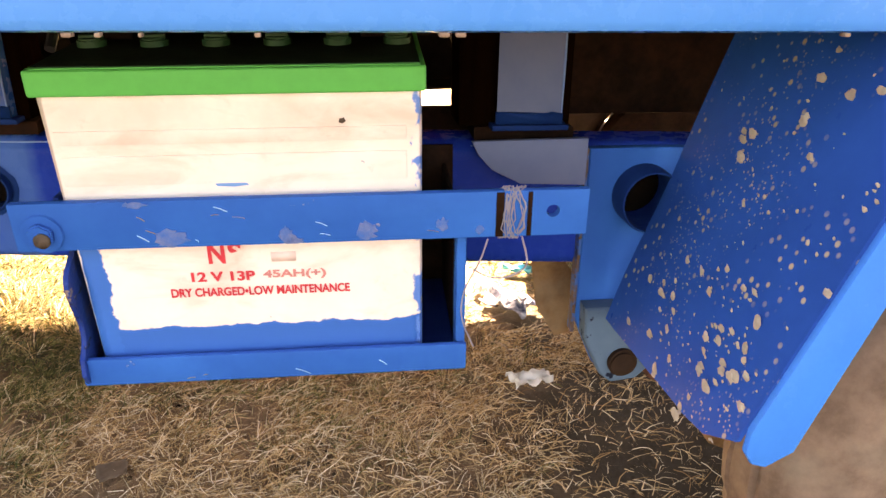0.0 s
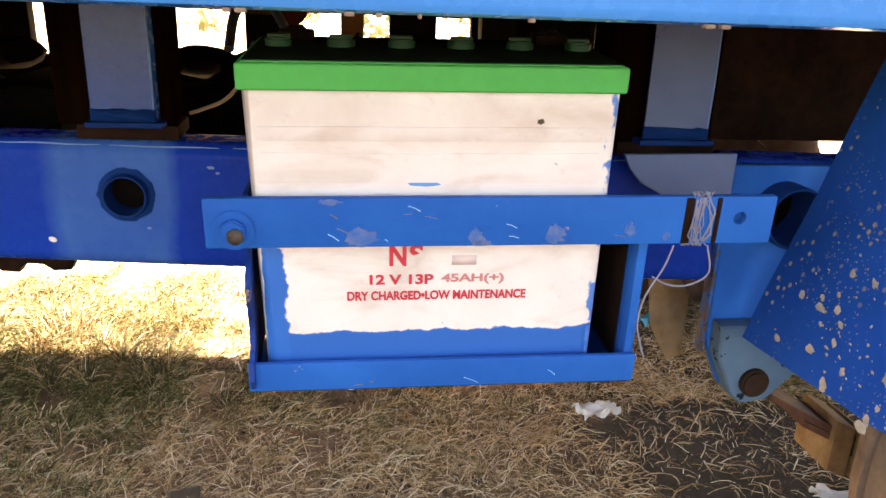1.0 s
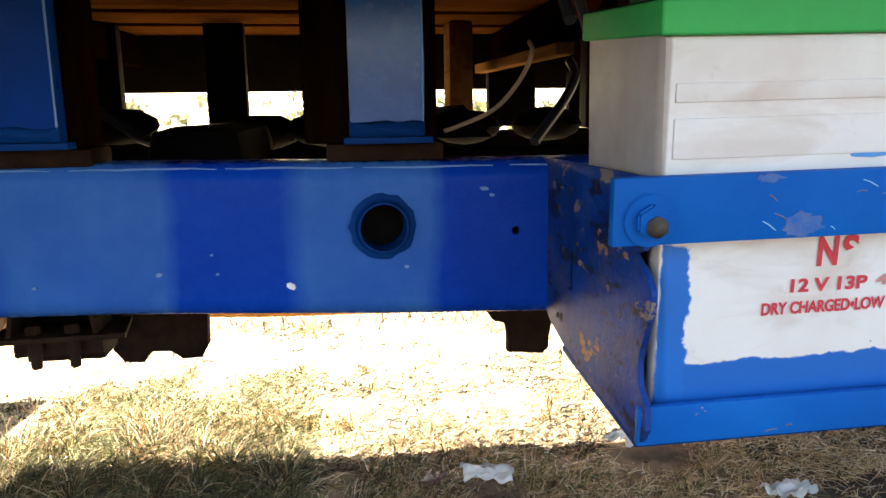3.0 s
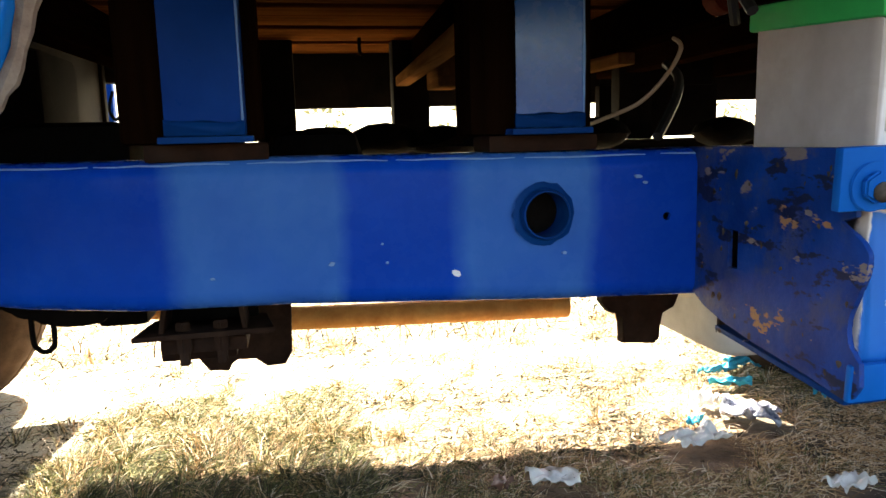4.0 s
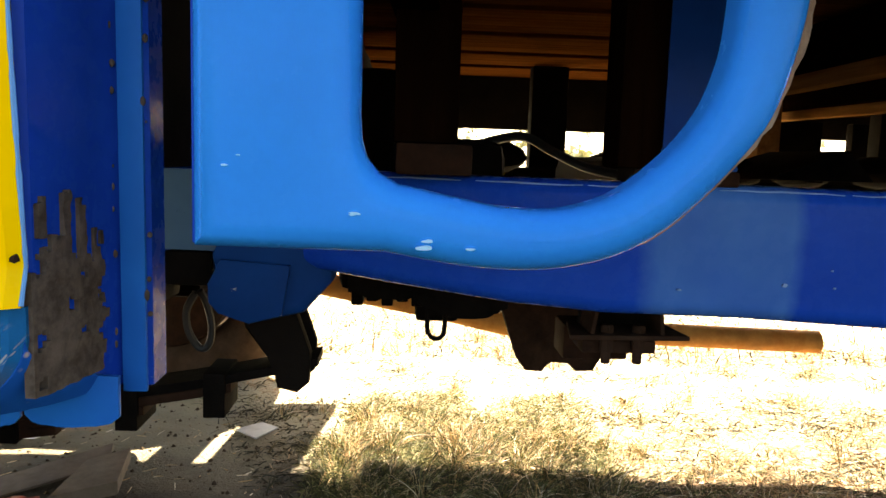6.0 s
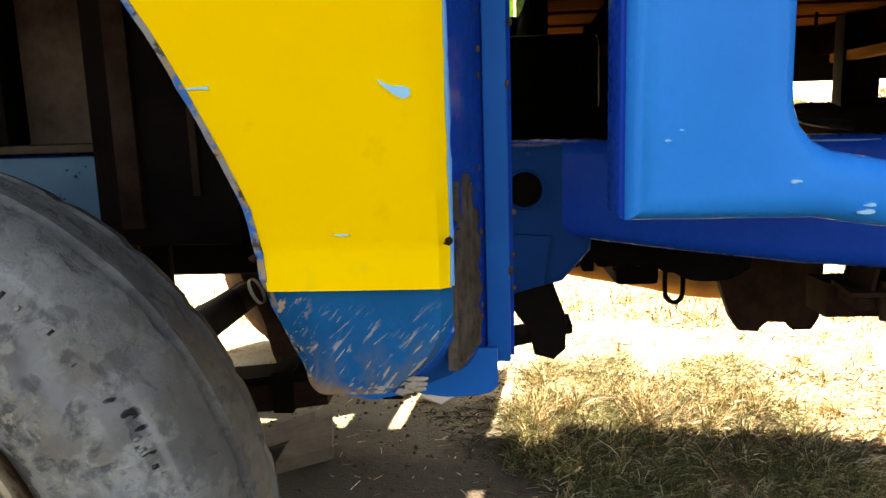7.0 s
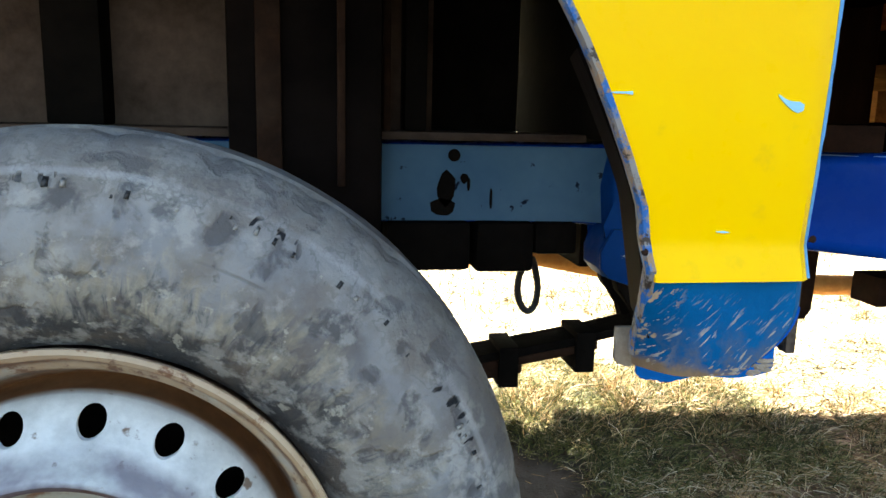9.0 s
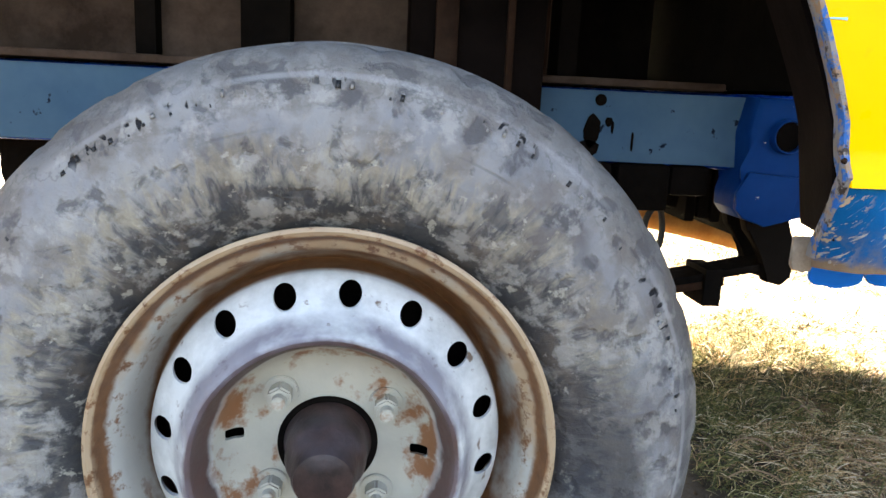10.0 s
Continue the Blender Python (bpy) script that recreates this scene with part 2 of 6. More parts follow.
# post wood darkened likewise for the shade it stands in
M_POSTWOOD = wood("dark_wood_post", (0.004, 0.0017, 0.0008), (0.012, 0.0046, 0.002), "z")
M_MUD = rusty("dry_mud", (0.20, 0.155, 0.115), (0.34, 0.275, 0.21), 40, 0.95, (0.42, 0.36, 0.28))
M_SPOT = rusty("pale_dried_mud", (0.38, 0.33, 0.26), (0.52, 0.46, 0.37), 70, 0.95, (0.48, 0.42, 0.33))
M_CAKED = rusty("caked_grey_mud", (0.042, 0.030, 0.022), (0.115, 0.088, 0.068), 60, 0.95, (0.16, 0.125, 0.10), 0.1)


def make_case():
    """Battery case: dusty cream plastic with overpaint of blue on its edges."""
    m = Mat("cream_plastic_case")
    col = m.mix(m.ramp(m.noise(14, 5), 0.3, 0.75), (0.86, 0.80, 0.74), (0.78, 0.70, 0.64))
    col = m.mix(m.math("MULTIPLY", m.ramp(m.noise(30, 5, 0.7), 0.6, 0.75), 0.5), col, (0.5, 0.42, 0.36))
    # tan smears rubbed along the case, and grime under the lid
    smear = m.noise(1.0, 5, 0.6, m.scaled((9, 20, 26)), 0.5)
    col = m.mix(m.ramp(smear, 0.50, 0.68, 0.0, 0.5), col, (0.56, 0.42, 0.32))
    grime = m.math("MULTIPLY", m.ramp(m.math("ADD", m.axis(2), m.math("MULTIPLY", m.noise(18, 5), 0.03)), 0.075, 0.105), m.ramp(m.noise(12, 5), 0.35, 0.65))
    col = m.mix(m.math("MULTIPLY", grime, 0.35), col, (0.60, 0.42, 0.34))
    edge = m.math("ADD", m.axis(2), m.math("MULTIPLY", m.noise(30, 5), 0.018))
    low = m.math("MULTIPLY", m.ramp(edge, -0.0845, -0.0857), m.ramp(m.axis(0), -0.1475, -0.1462))
    col = m.mix(low, col, (0.001, 0.125, 0.46))
    side = m.math("ADD", m.axis(0), m.math("MULTIPLY", m.noise(45, 5), 0.03))
    left = m.math("MULTIPLY", m.ramp(side, -0.112, -0.114), m.ramp(edge, 0.000, -0.002))
    left = m.math("MULTIPLY", left, m.ramp(m.math("ADD", m.axis(0), m.math("MULTIPLY", m.noise(80, 4), 0.004)), -0.1465, -0.1455))
    col = m.mix(left, col, (0.001, 0.14, 0.50))
    right = m.math("MULTIPLY", m.ramp(side, 0.163, 0.165), m.ramp(m.noise(25, 3), 0.5, 0.53))
    col = m.mix(right, col, (0.06, 0.22, 0.6))
    # grey-brown side wall; the dark gap beside the plate is shade painted in
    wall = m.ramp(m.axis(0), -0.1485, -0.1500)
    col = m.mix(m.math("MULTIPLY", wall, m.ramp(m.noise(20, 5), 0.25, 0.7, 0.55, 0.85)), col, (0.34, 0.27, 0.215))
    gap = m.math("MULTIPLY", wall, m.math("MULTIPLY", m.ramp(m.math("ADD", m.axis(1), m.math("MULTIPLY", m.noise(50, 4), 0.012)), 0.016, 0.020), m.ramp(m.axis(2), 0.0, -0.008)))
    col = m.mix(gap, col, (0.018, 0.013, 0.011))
    fleck = m.ramp(m.noise(55, 3, 0.5), 0.72, 0.73)
    col = m.mix(fleck, col, (0.35, 0.36, 0.40))
    return m.done(col, 0.42, m.noise(25, 3), 0.15, 0.002)


M_CASE = make_case()
M_GREEN = make_chip("green_plastic_lid", (0.025, 0.50, 0.10))
M_LIDTOP = rusty("oily_lid_dirt", (0.004, 0.008, 0.004), (0.012, 0.022, 0.010), 25, 0.7, (0.02, 0.022, 0.014), 0.1)
M_CAP = make_chip("dark_green_cap", (0.006, 0.075, 0.022))
M_RED = make_chip("red_print", (0.72, 0.04, 0.06))
M_REDFADED = make_chip("faded_red_print", (0.70, 0.26, 0.24))
M_REDGONE = make_chip("rubbed_red_print", (0.90, 0.70, 0.64))
M_WIRE = make_chip("tan_cable", (0.27, 0.17, 0.10))
M_WHITEWIRE = make_chip("bare_wire", (0.27, 0.27, 0.33))
M_BLACKRUBBER = make_chip("black_rubber", (0.012, 0.012, 0.013))
M_WHITE = rusty("grubby_white_plastic", (0.66, 0.64, 0.60), (0.52, 0.49, 0.45), 12, 0.5, (0.4, 0.36, 0.3))
M_ORANGE = rusty("grimy_orange_plastic", (0.10, 0.014, 0.005), (0.05, 0.010, 0.004), 30, 0.8, (0.04, 0.02, 0.012), 0.05)
M_REDPACK = make_chip("red_printed_packet", (0.55, 0.09, 0.04))
M_PAPER = rusty("dirty_white_paper", (0.90, 0.89, 0.87), (0.84, 0.83, 0.81), 30, 0.8, (0.74, 0.70, 0.66))
M_CARD = rusty("brown_cardboard", (0.11, 0.077, 0.052), (0.17, 0.122, 0.088), 20, 0.9, (0.15, 0.11, 0.08))
M_GREYCARD = rusty("grey_card", (0.45, 0.44, 0.42), (0.55, 0.53, 0.5), 20, 0.8)
M_BLUEPLASTIC = make_chip("blue_plastic_film", (0.02, 0.38, 0.55))
M_POUCH = rusty("printed_foil_pouch", (0.006, 0.010, 0.05), (0.62, 0.64, 0.70), 55, 0.35, (0.012, 0.03, 0.16))
M_LEAF = make_chip("brown_dead_leaf", (0.16, 0.07, 0.04))


def make_tyre(name, warm):
    """Rubber under dried mud: dark near the bead, tan streaks above it, dusty grey further out, torn nicks on the shoulder."""
    m = Mat(name)
    v = m.t.nodes.new("ShaderNodeVectorMath")
    v.operation = "LENGTH"
    m.t.links.new(m.scaled((1, 0, 1)), v.inputs[0])
    r = v.outputs["Value"]
    turn = m.math("ARCTAN2", m.axis(2), m.axis(0))

    def polar(around, out):
        n = m.t.nodes.new("ShaderNodeCombineXYZ")
        m.put(n.inputs[0], m.math("MULTIPLY", turn, around))
        m.put(n.inputs[1], m.math("MULTIPLY", r, out))
        return n.outputs[0]

    big = m.noise(13, 8, 0.62)
    fine = m.noise(120, 5, 0.7)
    streak = m.noise(1.0, 5, 0.62, polar(13.0, 26.0), 0.5)
    soft = m.noise(12, 4, 0.5)
    grey = m.colors(soft, [(0.34, (0.120, 0.116, 0.118)), (0.46, (0.205, 0.200, 0.202)), (0.58, (0.250, 0.240, 0.228)), (0.70, (0.175, 0.160, 0.145))])
    tan = m.mix(fine, tuple(c * 0.8 for c in warm), tuple(c * 1.5 for c in warm))
    dark = m.mix(fine, (0.020, 0.021, 0.024), (0.066, 0.064, 0.062))
    # how far the dust reaches towards the bead, ragged by the streaks
    reach = m.math("ADD", r, m.math("MULTIPLY", m.math("SUBTRACT", streak, 0.5), 0.085))
    reach = m.math("ADD", reach, m.math("MULTIPLY", m.math("SUBTRACT", big, 0.5), 0.075))
    col = m.mix(m.ramp(reach, 0.236, 0.272), dark, grey)
    # tan wash of mud run down towards the bead, in short radial streaks
    runs = m.noise(1.0, 4, 0.6, polar(26.0, 34.0), 0.9)
    band = m.ramp(m.math("ABSOLUTE", m.math("SUBTRACT", reach, 0.270)), 0.010, 0.036, 1.0, 0.0)
    col = m.mix(m.math("MULTIPLY", band, m.ramp(runs, 0.40, 0.62)), col, tan)
    col = m.mix(m.math("MULTIPLY", m.ramp(runs, 0.46, 0.36, 0.0, 0.55), m.ramp(reach, 0.285, 0.262)), col, (0.035, 0.034, 0.034))
    # brown, dark and pale clouds with soft edges
    col = m.mix(m.math("MULTIPLY", m.ramp(m.noise(19, 5, 0.6), 0.47, 0.60), 0.55), col, (0.120, 0.094, 0.074))
    clouds = m.ramp(m.noise(36, 4, 0.55, None, 0.35), 0.53, 0.615)
    col = m.mix(m.math("MULTIPLY", clouds, 0.68), col, (0.052, 0.051, 0.055))
    col = m.mix(m.math("MULTIPLY", m.ramp(m.noise(31, 6, 0.62), 0.53, 0.61), 0.60), col, (0.34, 0.32, 0.29))
    specks = m.math("MULTIPLY", m.ramp(m.noise(75, 4, 0.6), 0.62, 0.68), m.ramp(r, 0.315, 0.285))
    col = m.mix(m.math("MULTIPLY", specks, 0.6), col, (0.42, 0.39, 0.32))
    # a black patch low on the rear side
    low_patch = m.math("MULTIPLY", m.ramp(m.axis(0), 0.17, 0.24), m.ramp(m.math("ADD", m.axis(2), m.math("MULTIPLY", m.math("SUBTRACT", big, 0.5), 0.25)), 0.10, 0.03))
    low_patch = m.math("MULTIPLY", low_patch, m.ramp(m.math("ADD", r, m.math("MULTIPLY", m.math("SUBTRACT", m.noise(16, 5, 0.6), 0.5), 0.08)), 0.312, 0.290))
    col = m.mix(m.math("MULTIPLY", low_patch, 0.8), col, (0.030, 0.031, 0.035))
    # darker brown on the side towards the rear
    col = m.mix(m.math("MULTIPLY", m.ramp(m.axis(0), 0.05, 0.30, 0.0, 0.32), m.ramp(big, 0.35, 0.6)), col, (0.085, 0.062, 0.048))
    # fine moulded rings and hair cracks
    hoop = m.ramp(m.math("ABSOLUTE", m.math("SUBTRACT", m.math("ADD", r, m.math("MULTIPLY", soft, 0.004)), 0.3045)), 0.0005, 0.0016, 0.4, 0.0)
    hoop = m.math("MULTIPLY", hoop, m.ramp(m.noise(11, 4), 0.48, 0.60))
    col = m.mix(hoop, col, (0.080, 0.075, 0.072))
    crack = m.math("ABSOLUTE", m.math("SUBTRACT", m.noise(24, 4, 0.6), 0.5))
    col = m.mix(m.math("MULTIPLY", m.ramp(crack, 0.006, 0.020, 0.35, 0.0), m.ramp(r, 0.31, 0.335)), col, (0.075, 0.071, 0.070))
    # a smoother shoulder with one paler worn ridge
    col = m.mix(m.ramp(r, 0.347, 0.355, 0.0, 0.5), col, (0.105, 0.098, 0.092))
    ridge = m.ramp(m.math("ABSOLUTE", m.math("SUBTRACT", r, 0.3455)), 0.0012, 0.0035, 0.55, 0.0)
    col = m.mix(m.math("MULTIPLY", ridge, m.ramp(m.noise(9, 3), 0.35, 0.6)), col, (0.31, 0.30, 0.29))
    # torn nicks round the shoulder, none alike
    cutn = m.noise(1.0, 2, 0.4, polar(46.0, 60.0), 0.3)
    place = m.math("ADD", 0.331, m.math("MULTIPLY", m.noise(14, 2), 0.012))
    nick = m.math("MULTIPLY", m.ramp(cutn, 0.60, 0.635), m.ramp(m.math("ABSOLUTE", m.math("SUBTRACT", r, place)), 0.004, 0.007, 1.0, 0.0))
    nick = m.math("MULTIPLY", nick, m.ramp(m.noise(7, 2), 0.50, 0.56))
    col = m.mix(nick, col, (0.012, 0.012, 0.014))
    h = m.math("ADD", big, m.math("MULTIPLY", fine, 0.25))
    h = m.math("ADD", h, m.math("MULTIPLY", streak, 0.5))
    h = m.math("SUBTRACT", h, m.math("MULTIPLY", m.math("ADD", hoop, clouds), 0.22))
    h = m.math("SUBTRACT", h, m.math("MULTIPLY", nick, 1.2))
    m.b.inputs["Specular IOR Level"].default_value = 0.25
    return m.done(col, 0.8, h, 0.75, 0.008)


M_TYRE = make_tyre("muddy_rubber", (0.25, 0.222, 0.172))
M_NICK = make_chip("torn_dark_rubber", (0.022, 0.021, 0.021))
M_NICKPALE = make_chip("torn_dusty_rubber", (0.30, 0.28, 0.25))
M_TYRE_BROWN = rusty("brown_muddy_rubber", (0.13, 0.085, 0.06), (0.24, 0.165, 0.12), 18, 0.9)
# dark copy of the muddy rubber, with the far wheels' shade in it
M_TYRE_DARK = rusty("dark_muddy_rubber", (0.03, 0.018, 0.012), (0.07, 0.042, 0.028), 14, 0.9, (0.10, 0.065, 0.045), 0.1)



def make_rim():
    """Silver painted steel; rust on the flange, the raised ring and the centre."""
    m = Mat("rusted_silver_steel")
    v = m.t.nodes.new("ShaderNodeVectorMath")
    v.operation = "LENGTH"
    m.t.links.new(m.scaled((1, 0, 1)), v.inputs[0])
    true_r = v.outputs["Value"]
    r = m.math("ADD", true_r, m.math("MULTIPLY", m.math("SUBTRACT", m.noise(25, 5), 0.5), 0.012))
    silver = m.mix(m.ramp(m.noise(18, 6, 0.65), 0.38, 0.66), (0.60, 0.60, 0.575), (0.36, 0.36, 0.345))
    silver = m.mix(m.ramp(m.noise(60, 5, 0.6), 0.63, 0.70), silver, (0.16, 0.11, 0.08))
    tan = m.mix(m.noise(30, 5), (0.27, 0.165, 0.085), (0.47, 0.35, 0.225))
    rust = m.mix(m.noise(55, 6), (0.055, 0.022, 0.010), (0.24, 0.105, 0.038))
    pale = m.mix(m.noise(30, 5), (0.30, 0.30, 0.28), (0.44, 0.41, 0.35))
    # the side away from the front of the truck is the rustier one
    worn = m.math("ADD", m.noise(9, 5), m.math("ADD", m.ramp(m.axis(0), -0.2, 0.2, -0.10, 0.10), m.ramp(m.axis(2), 0.05, 0.2, 0.0, 0.10)))
    col = m.mix(m.ramp(true_r, 0.1675, 0.1695), silver, rust)
    col = m.mix(m.ramp(r, 0.176, 0.180), col, m.mix(m.ramp(worn, 0.46, 0.60), pale, rust))
    col = m.mix(m.ramp(r, 0.189, 0.193), col, m.mix(m.ramp(worn, 0.44, 0.58), pale, tan))
    col = m.mix(m.ramp(r, 0.1995, 0.203), col, rust)
    col = m.mix(m.ramp(r, 0.2075, 0.2105), col, tan)
    col = m.mix(m.math("MULTIPLY", m.ramp(m.noise(45, 5, 0.7), 0.54, 0.62), m.ramp(r, 0.18, 0.19)), col, rust)
    ring = m.ramp(m.math("ABSOLUTE", m.math("SUBTRACT", r, 0.1145)), 0.0065, 0.0105, 1.0, 0.0)
    col = m.mix(m.math("MULTIPLY", ring, 0.96), col, m.mix(m.noise(40, 5), (0.022, 0.008, 0.006), (0.100, 0.040, 0.028)))
    # purple-grey shading of the dome, painted outside the rust ring
    shade = m.math("MULTIPLY", m.ramp(m.math("ABSOLUTE", m.math("SUBTRACT", r, 0.1275)), 0.004, 0.013, 0.85, 0.0), m.ramp(m.noise(16, 4), 0.30, 0.55))
    col = m.mix(shade, col, (0.15, 0.132, 0.155))
    centre = m.ramp(r, 0.107, 0.103)
    inner = m.mix(m.noise(35, 5), (0.46, 0.43, 0.35), (0.33, 0.31, 0.26))
    inner = m.mix(m.ramp(m.math("ADD", m.noise(26, 6, 0.66), m.ramp(r, 0.085, 0.107, 0.0, 0.10)), 0.54, 0.64), inner, (0.22, 0.095, 0.04))
    col = m.mix(centre, col, inner)
    return m.done(col, m.ramp(m.noise(40, 4), 0.3, 0.7, 0.38, 0.6), m.noise(70, 4), 0.3, 0.002)


M_RIM = make_rim()
M_HUB = rusty("rusty_hub", (0.016, 0.010, 0.009), (0.06, 0.032, 0.026), 30, 0.45, (0.09, 0.08, 0.09))


def make_soil():
    m = Mat("dry_soil")
    a = m.noise(3, 6, 0.6)
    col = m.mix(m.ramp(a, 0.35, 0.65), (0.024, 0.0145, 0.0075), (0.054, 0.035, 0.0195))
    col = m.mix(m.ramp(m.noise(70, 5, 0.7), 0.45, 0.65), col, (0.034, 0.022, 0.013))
    # dusty trodden earth beside the battery, darker where it is bare
    dusty = m.math("ADD", m.axis(0), m.math("MULTIPLY", m.math("SUBTRACT", m.noise(4, 5), 0.5), 0.5))
    dusty = m.math("MULTIPLY", m.ramp(dusty, -1.0, -0.7), m.ramp(dusty, 0.50, 0.25))
    dusty = m.math("MULTIPLY", dusty, m.ramp(m.math("ADD", m.axis(1), m.math("MULTIPLY", m.noise(3, 5), 0.6)), 0.75, 1.15))
    col = m.mix(m.math("MULTIPLY", dusty, m.ramp(m.noise(28, 5, 0.65), 0.35, 0.6, 0.45, 0.95)), col, (0.25, 0.152, 0.088))
    # ground painted paler beyond the shadow edge, to whiten its sunlit part
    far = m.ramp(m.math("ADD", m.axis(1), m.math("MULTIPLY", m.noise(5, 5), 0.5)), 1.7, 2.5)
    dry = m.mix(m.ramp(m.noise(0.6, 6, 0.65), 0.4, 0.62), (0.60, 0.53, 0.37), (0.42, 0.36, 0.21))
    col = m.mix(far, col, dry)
    return m.done(col, 0.95, m.math("ADD", m.noise(35, 6), m.noise(160, 4)), 0.7, 0.012)


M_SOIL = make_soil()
M_CRUMB = rusty("soil_crumbs", (0.03, 0.02, 0.012), (0.10, 0.07, 0.045), 60, 0.95, (0.14, 0.10, 0.065), 0.1)


def make_grass(name, stops):
    m = Mat(name)
    col = m.colors(m.island(), stops)
    return m.done(col, 0.75)


M_DRYGRASS = make_grass("dry_grass_blade", [(0.0, (0.16, 0.076, 0.026)), (0.2, (0.45, 0.265, 0.115)), (0.5, (0.78, 0.57, 0.34)), (0.64, (0.39, 0.235, 0.09)), (1.0, (0.92, 0.79, 0.60))])
M_GREENGRASS = make_grass("green_grass_blade", [(0.0, (0.022, 0.034, 0.006)), (0.45, (0.090, 0.098, 0.020)), (0.82, (0.21, 0.19, 0.055)), (1.0, (0.52, 0.44, 0.25))])
# dark stems, blackened further to paint the shade inside sunlit tufts
M_DEADGRASS = make_grass("dead_grass_stem", [(0.0, (0.006, 0.006, 0.002)), (0.35, (0.024, 0.024, 0.006)), (0.7, (0.045, 0.034, 0.009)), (1.0, (0.10, 0.075, 0.025))])
M_SHRUB = make_grass("dry_shrub_leaf", [(0.0, (0.12, 0.13, 0.05)), (0.6, (0.25, 0.23, 0.11)), (1.0, (0.38, 0.33, 0.2))])


# ---- mesh helpers ----
def link(name, bm, material, parent=None, label="", smooth=True):
    me = bpy.data.meshes.new(name)
    bmesh.ops.recalc_face_normals(bm, faces=bm.faces)
    if smooth:
        for e in bm.edges:
            if len(e.link_faces) == 2 and e.calc_face_angle(0.0) > 0.6:
                e.smooth = False
    bm.to_mesh(me)
    bm.free()
    for p in me.polygons:
        p.use_smooth = smooth
    me.materials.append(material)
    ob = new(name, me)
    if parent is not None:
        ob.parent = parent
        chain, up = Matrix.Identity(4), parent
        while up is not None:
            chain = up.matrix_basis @ chain if up.parent is None else up.matrix_parent_inverse @ up.matrix_basis @ chain
            up = up.parent
        ob.matrix_parent_inverse = chain.inverted()
    if label:
        ob["label"] = label
    return ob


def held(name, bm, material, parent, label="", smooth=True):
    """A part whose mesh is in its parent's own frame."""
    ob = link(name, bm, material, None, label, smooth)
    ob.parent = parent
    return ob


def holder(name, m, label="", category="", group="", kind=""):
    ob = new(name)
    ob.empty_display_size = 0.1
    ob.matrix_basis = m
    return tagged(ob, label, category, group, kind)


def box(x0, x1, y0, y1, z0, z1, bevel=0.004, bm=None, seg=2):
    out = bm or bmesh.new()
    made = bmesh.ops.create_cube(out, size=1.0, matrix=Matrix.Translation(((x0 + x1) / 2, (y0 + y1) / 2, (z0 + z1) / 2)) @ Matrix.Diagonal((x1 - x0, y1 - y0, z1 - z0, 1)))
    if bevel:
        edges = list({e for v in made["verts"] for e in v.link_edges})
        bmesh.ops.bevel(out, geom=edges, offset=bevel, segments=seg, affect="EDGES", profile=0.6)
    return out


def prism(points, a, b, axis="y", bevel=0.002, bm=None, seg=2):
    """An outline in a plane, given thickness from a to b along the axis."""
    out = bm or bmesh.new()

    def at(u, v, w):
        return {"y": (u, w, v), "x": (w, u, v), "z": (u, v, w)}[axis]

    va = [out.verts.new(at(u, v, a)) for u, v in points]
    vb = [out.verts.new(at(u, v, b)) for u, v in points]
    n = len(points)
    fa, fb = out.faces.new(va), out.faces.new(vb[::-1])
    for i in range(n):
        out.faces.new((va[i], vb[i], vb[(i + 1) % n], va[(i + 1) % n]))
    if bevel:
        edges = list(fa.edges) + list(fb.edges)
        bmesh.ops.bevel(out, geom=edges, offset=bevel, segments=seg, affect="EDGES", profile=0.6)
    return out


def tube(path, radius, sides=10, bm=None, wobble=0.0):
    out = bm or bmesh.new()
    pts = [Vector(p) for p in path]
    rings = []
    side = None
    for i, p in enumerate(pts):
        d = (pts[min(i + 1, len(pts) - 1)] - pts[max(i - 1, 0)]).normalized()
        if side is None:
            side = d.orthogonal().normalized()
        side = (side - d * side.dot(d)).normalized()
        up = d.cross(side)
        r = radius(i / (len(pts) - 1)) if callable(radius) else radius
        r *= 1 + random.uniform(-wobble, wobble)
        rings.append([out.verts.new(p + (side * math.cos(k * math.tau / sides) + up * math.sin(k * math.tau / sides)) * r) for k in range(sides)])
    for a, b in zip(rings, rings[1:]):
        for k in range(sides):
            out.faces.new((a[k], a[(k + 1) % sides], b[(k + 1) % sides], b[k]))
    out.faces.new(rings[0][::-1])
    out.faces.new(rings[-1])
    return out


def curve(points, n=8):
    """A smooth line through points."""
    p = [Vector(q) for q in points]
    out = []
    for i in range(len(p) - 1):
        a, b, c, d = p[max(i - 1, 0)], p[i], p[i + 1], p[min(i + 2, len(p) - 1)]
        for k in range(n):
            t = k / n
            out.append(0.5 * ((2 * b) + (c - a) * t + (2 * a - 5 * b + 4 * c - d) * t * t + (3 * b - a - 3 * c + d) * t ** 3))
    return out + [p[-1]]


def lathe(profile, segments, bm=None, shape=None, closed=False):
    """A profile of (y, r) turned round the y axis."""
    out = bm or bmesh.new()
    rings = []
    for i, (y, r) in enumerate(profile):
        ring = []
        for k in range(segments):
            a = k * math.tau / segments
            yy, rr = shape(i, k, y, r) if shape else (y, r)
            ring.append(out.verts.new((rr * math.cos(a), yy, rr * math.sin(a))))
        rings.append(ring)
    pairs = list(zip(rings, rings[1:])) + ([(rings[-1], rings[0])] if closed else [])
    for a, b in pairs:
        for k in range(segments):
            out.faces.new((a[k], b[k], b[(k + 1) % segments], a[(k + 1) % segments]))
    return out


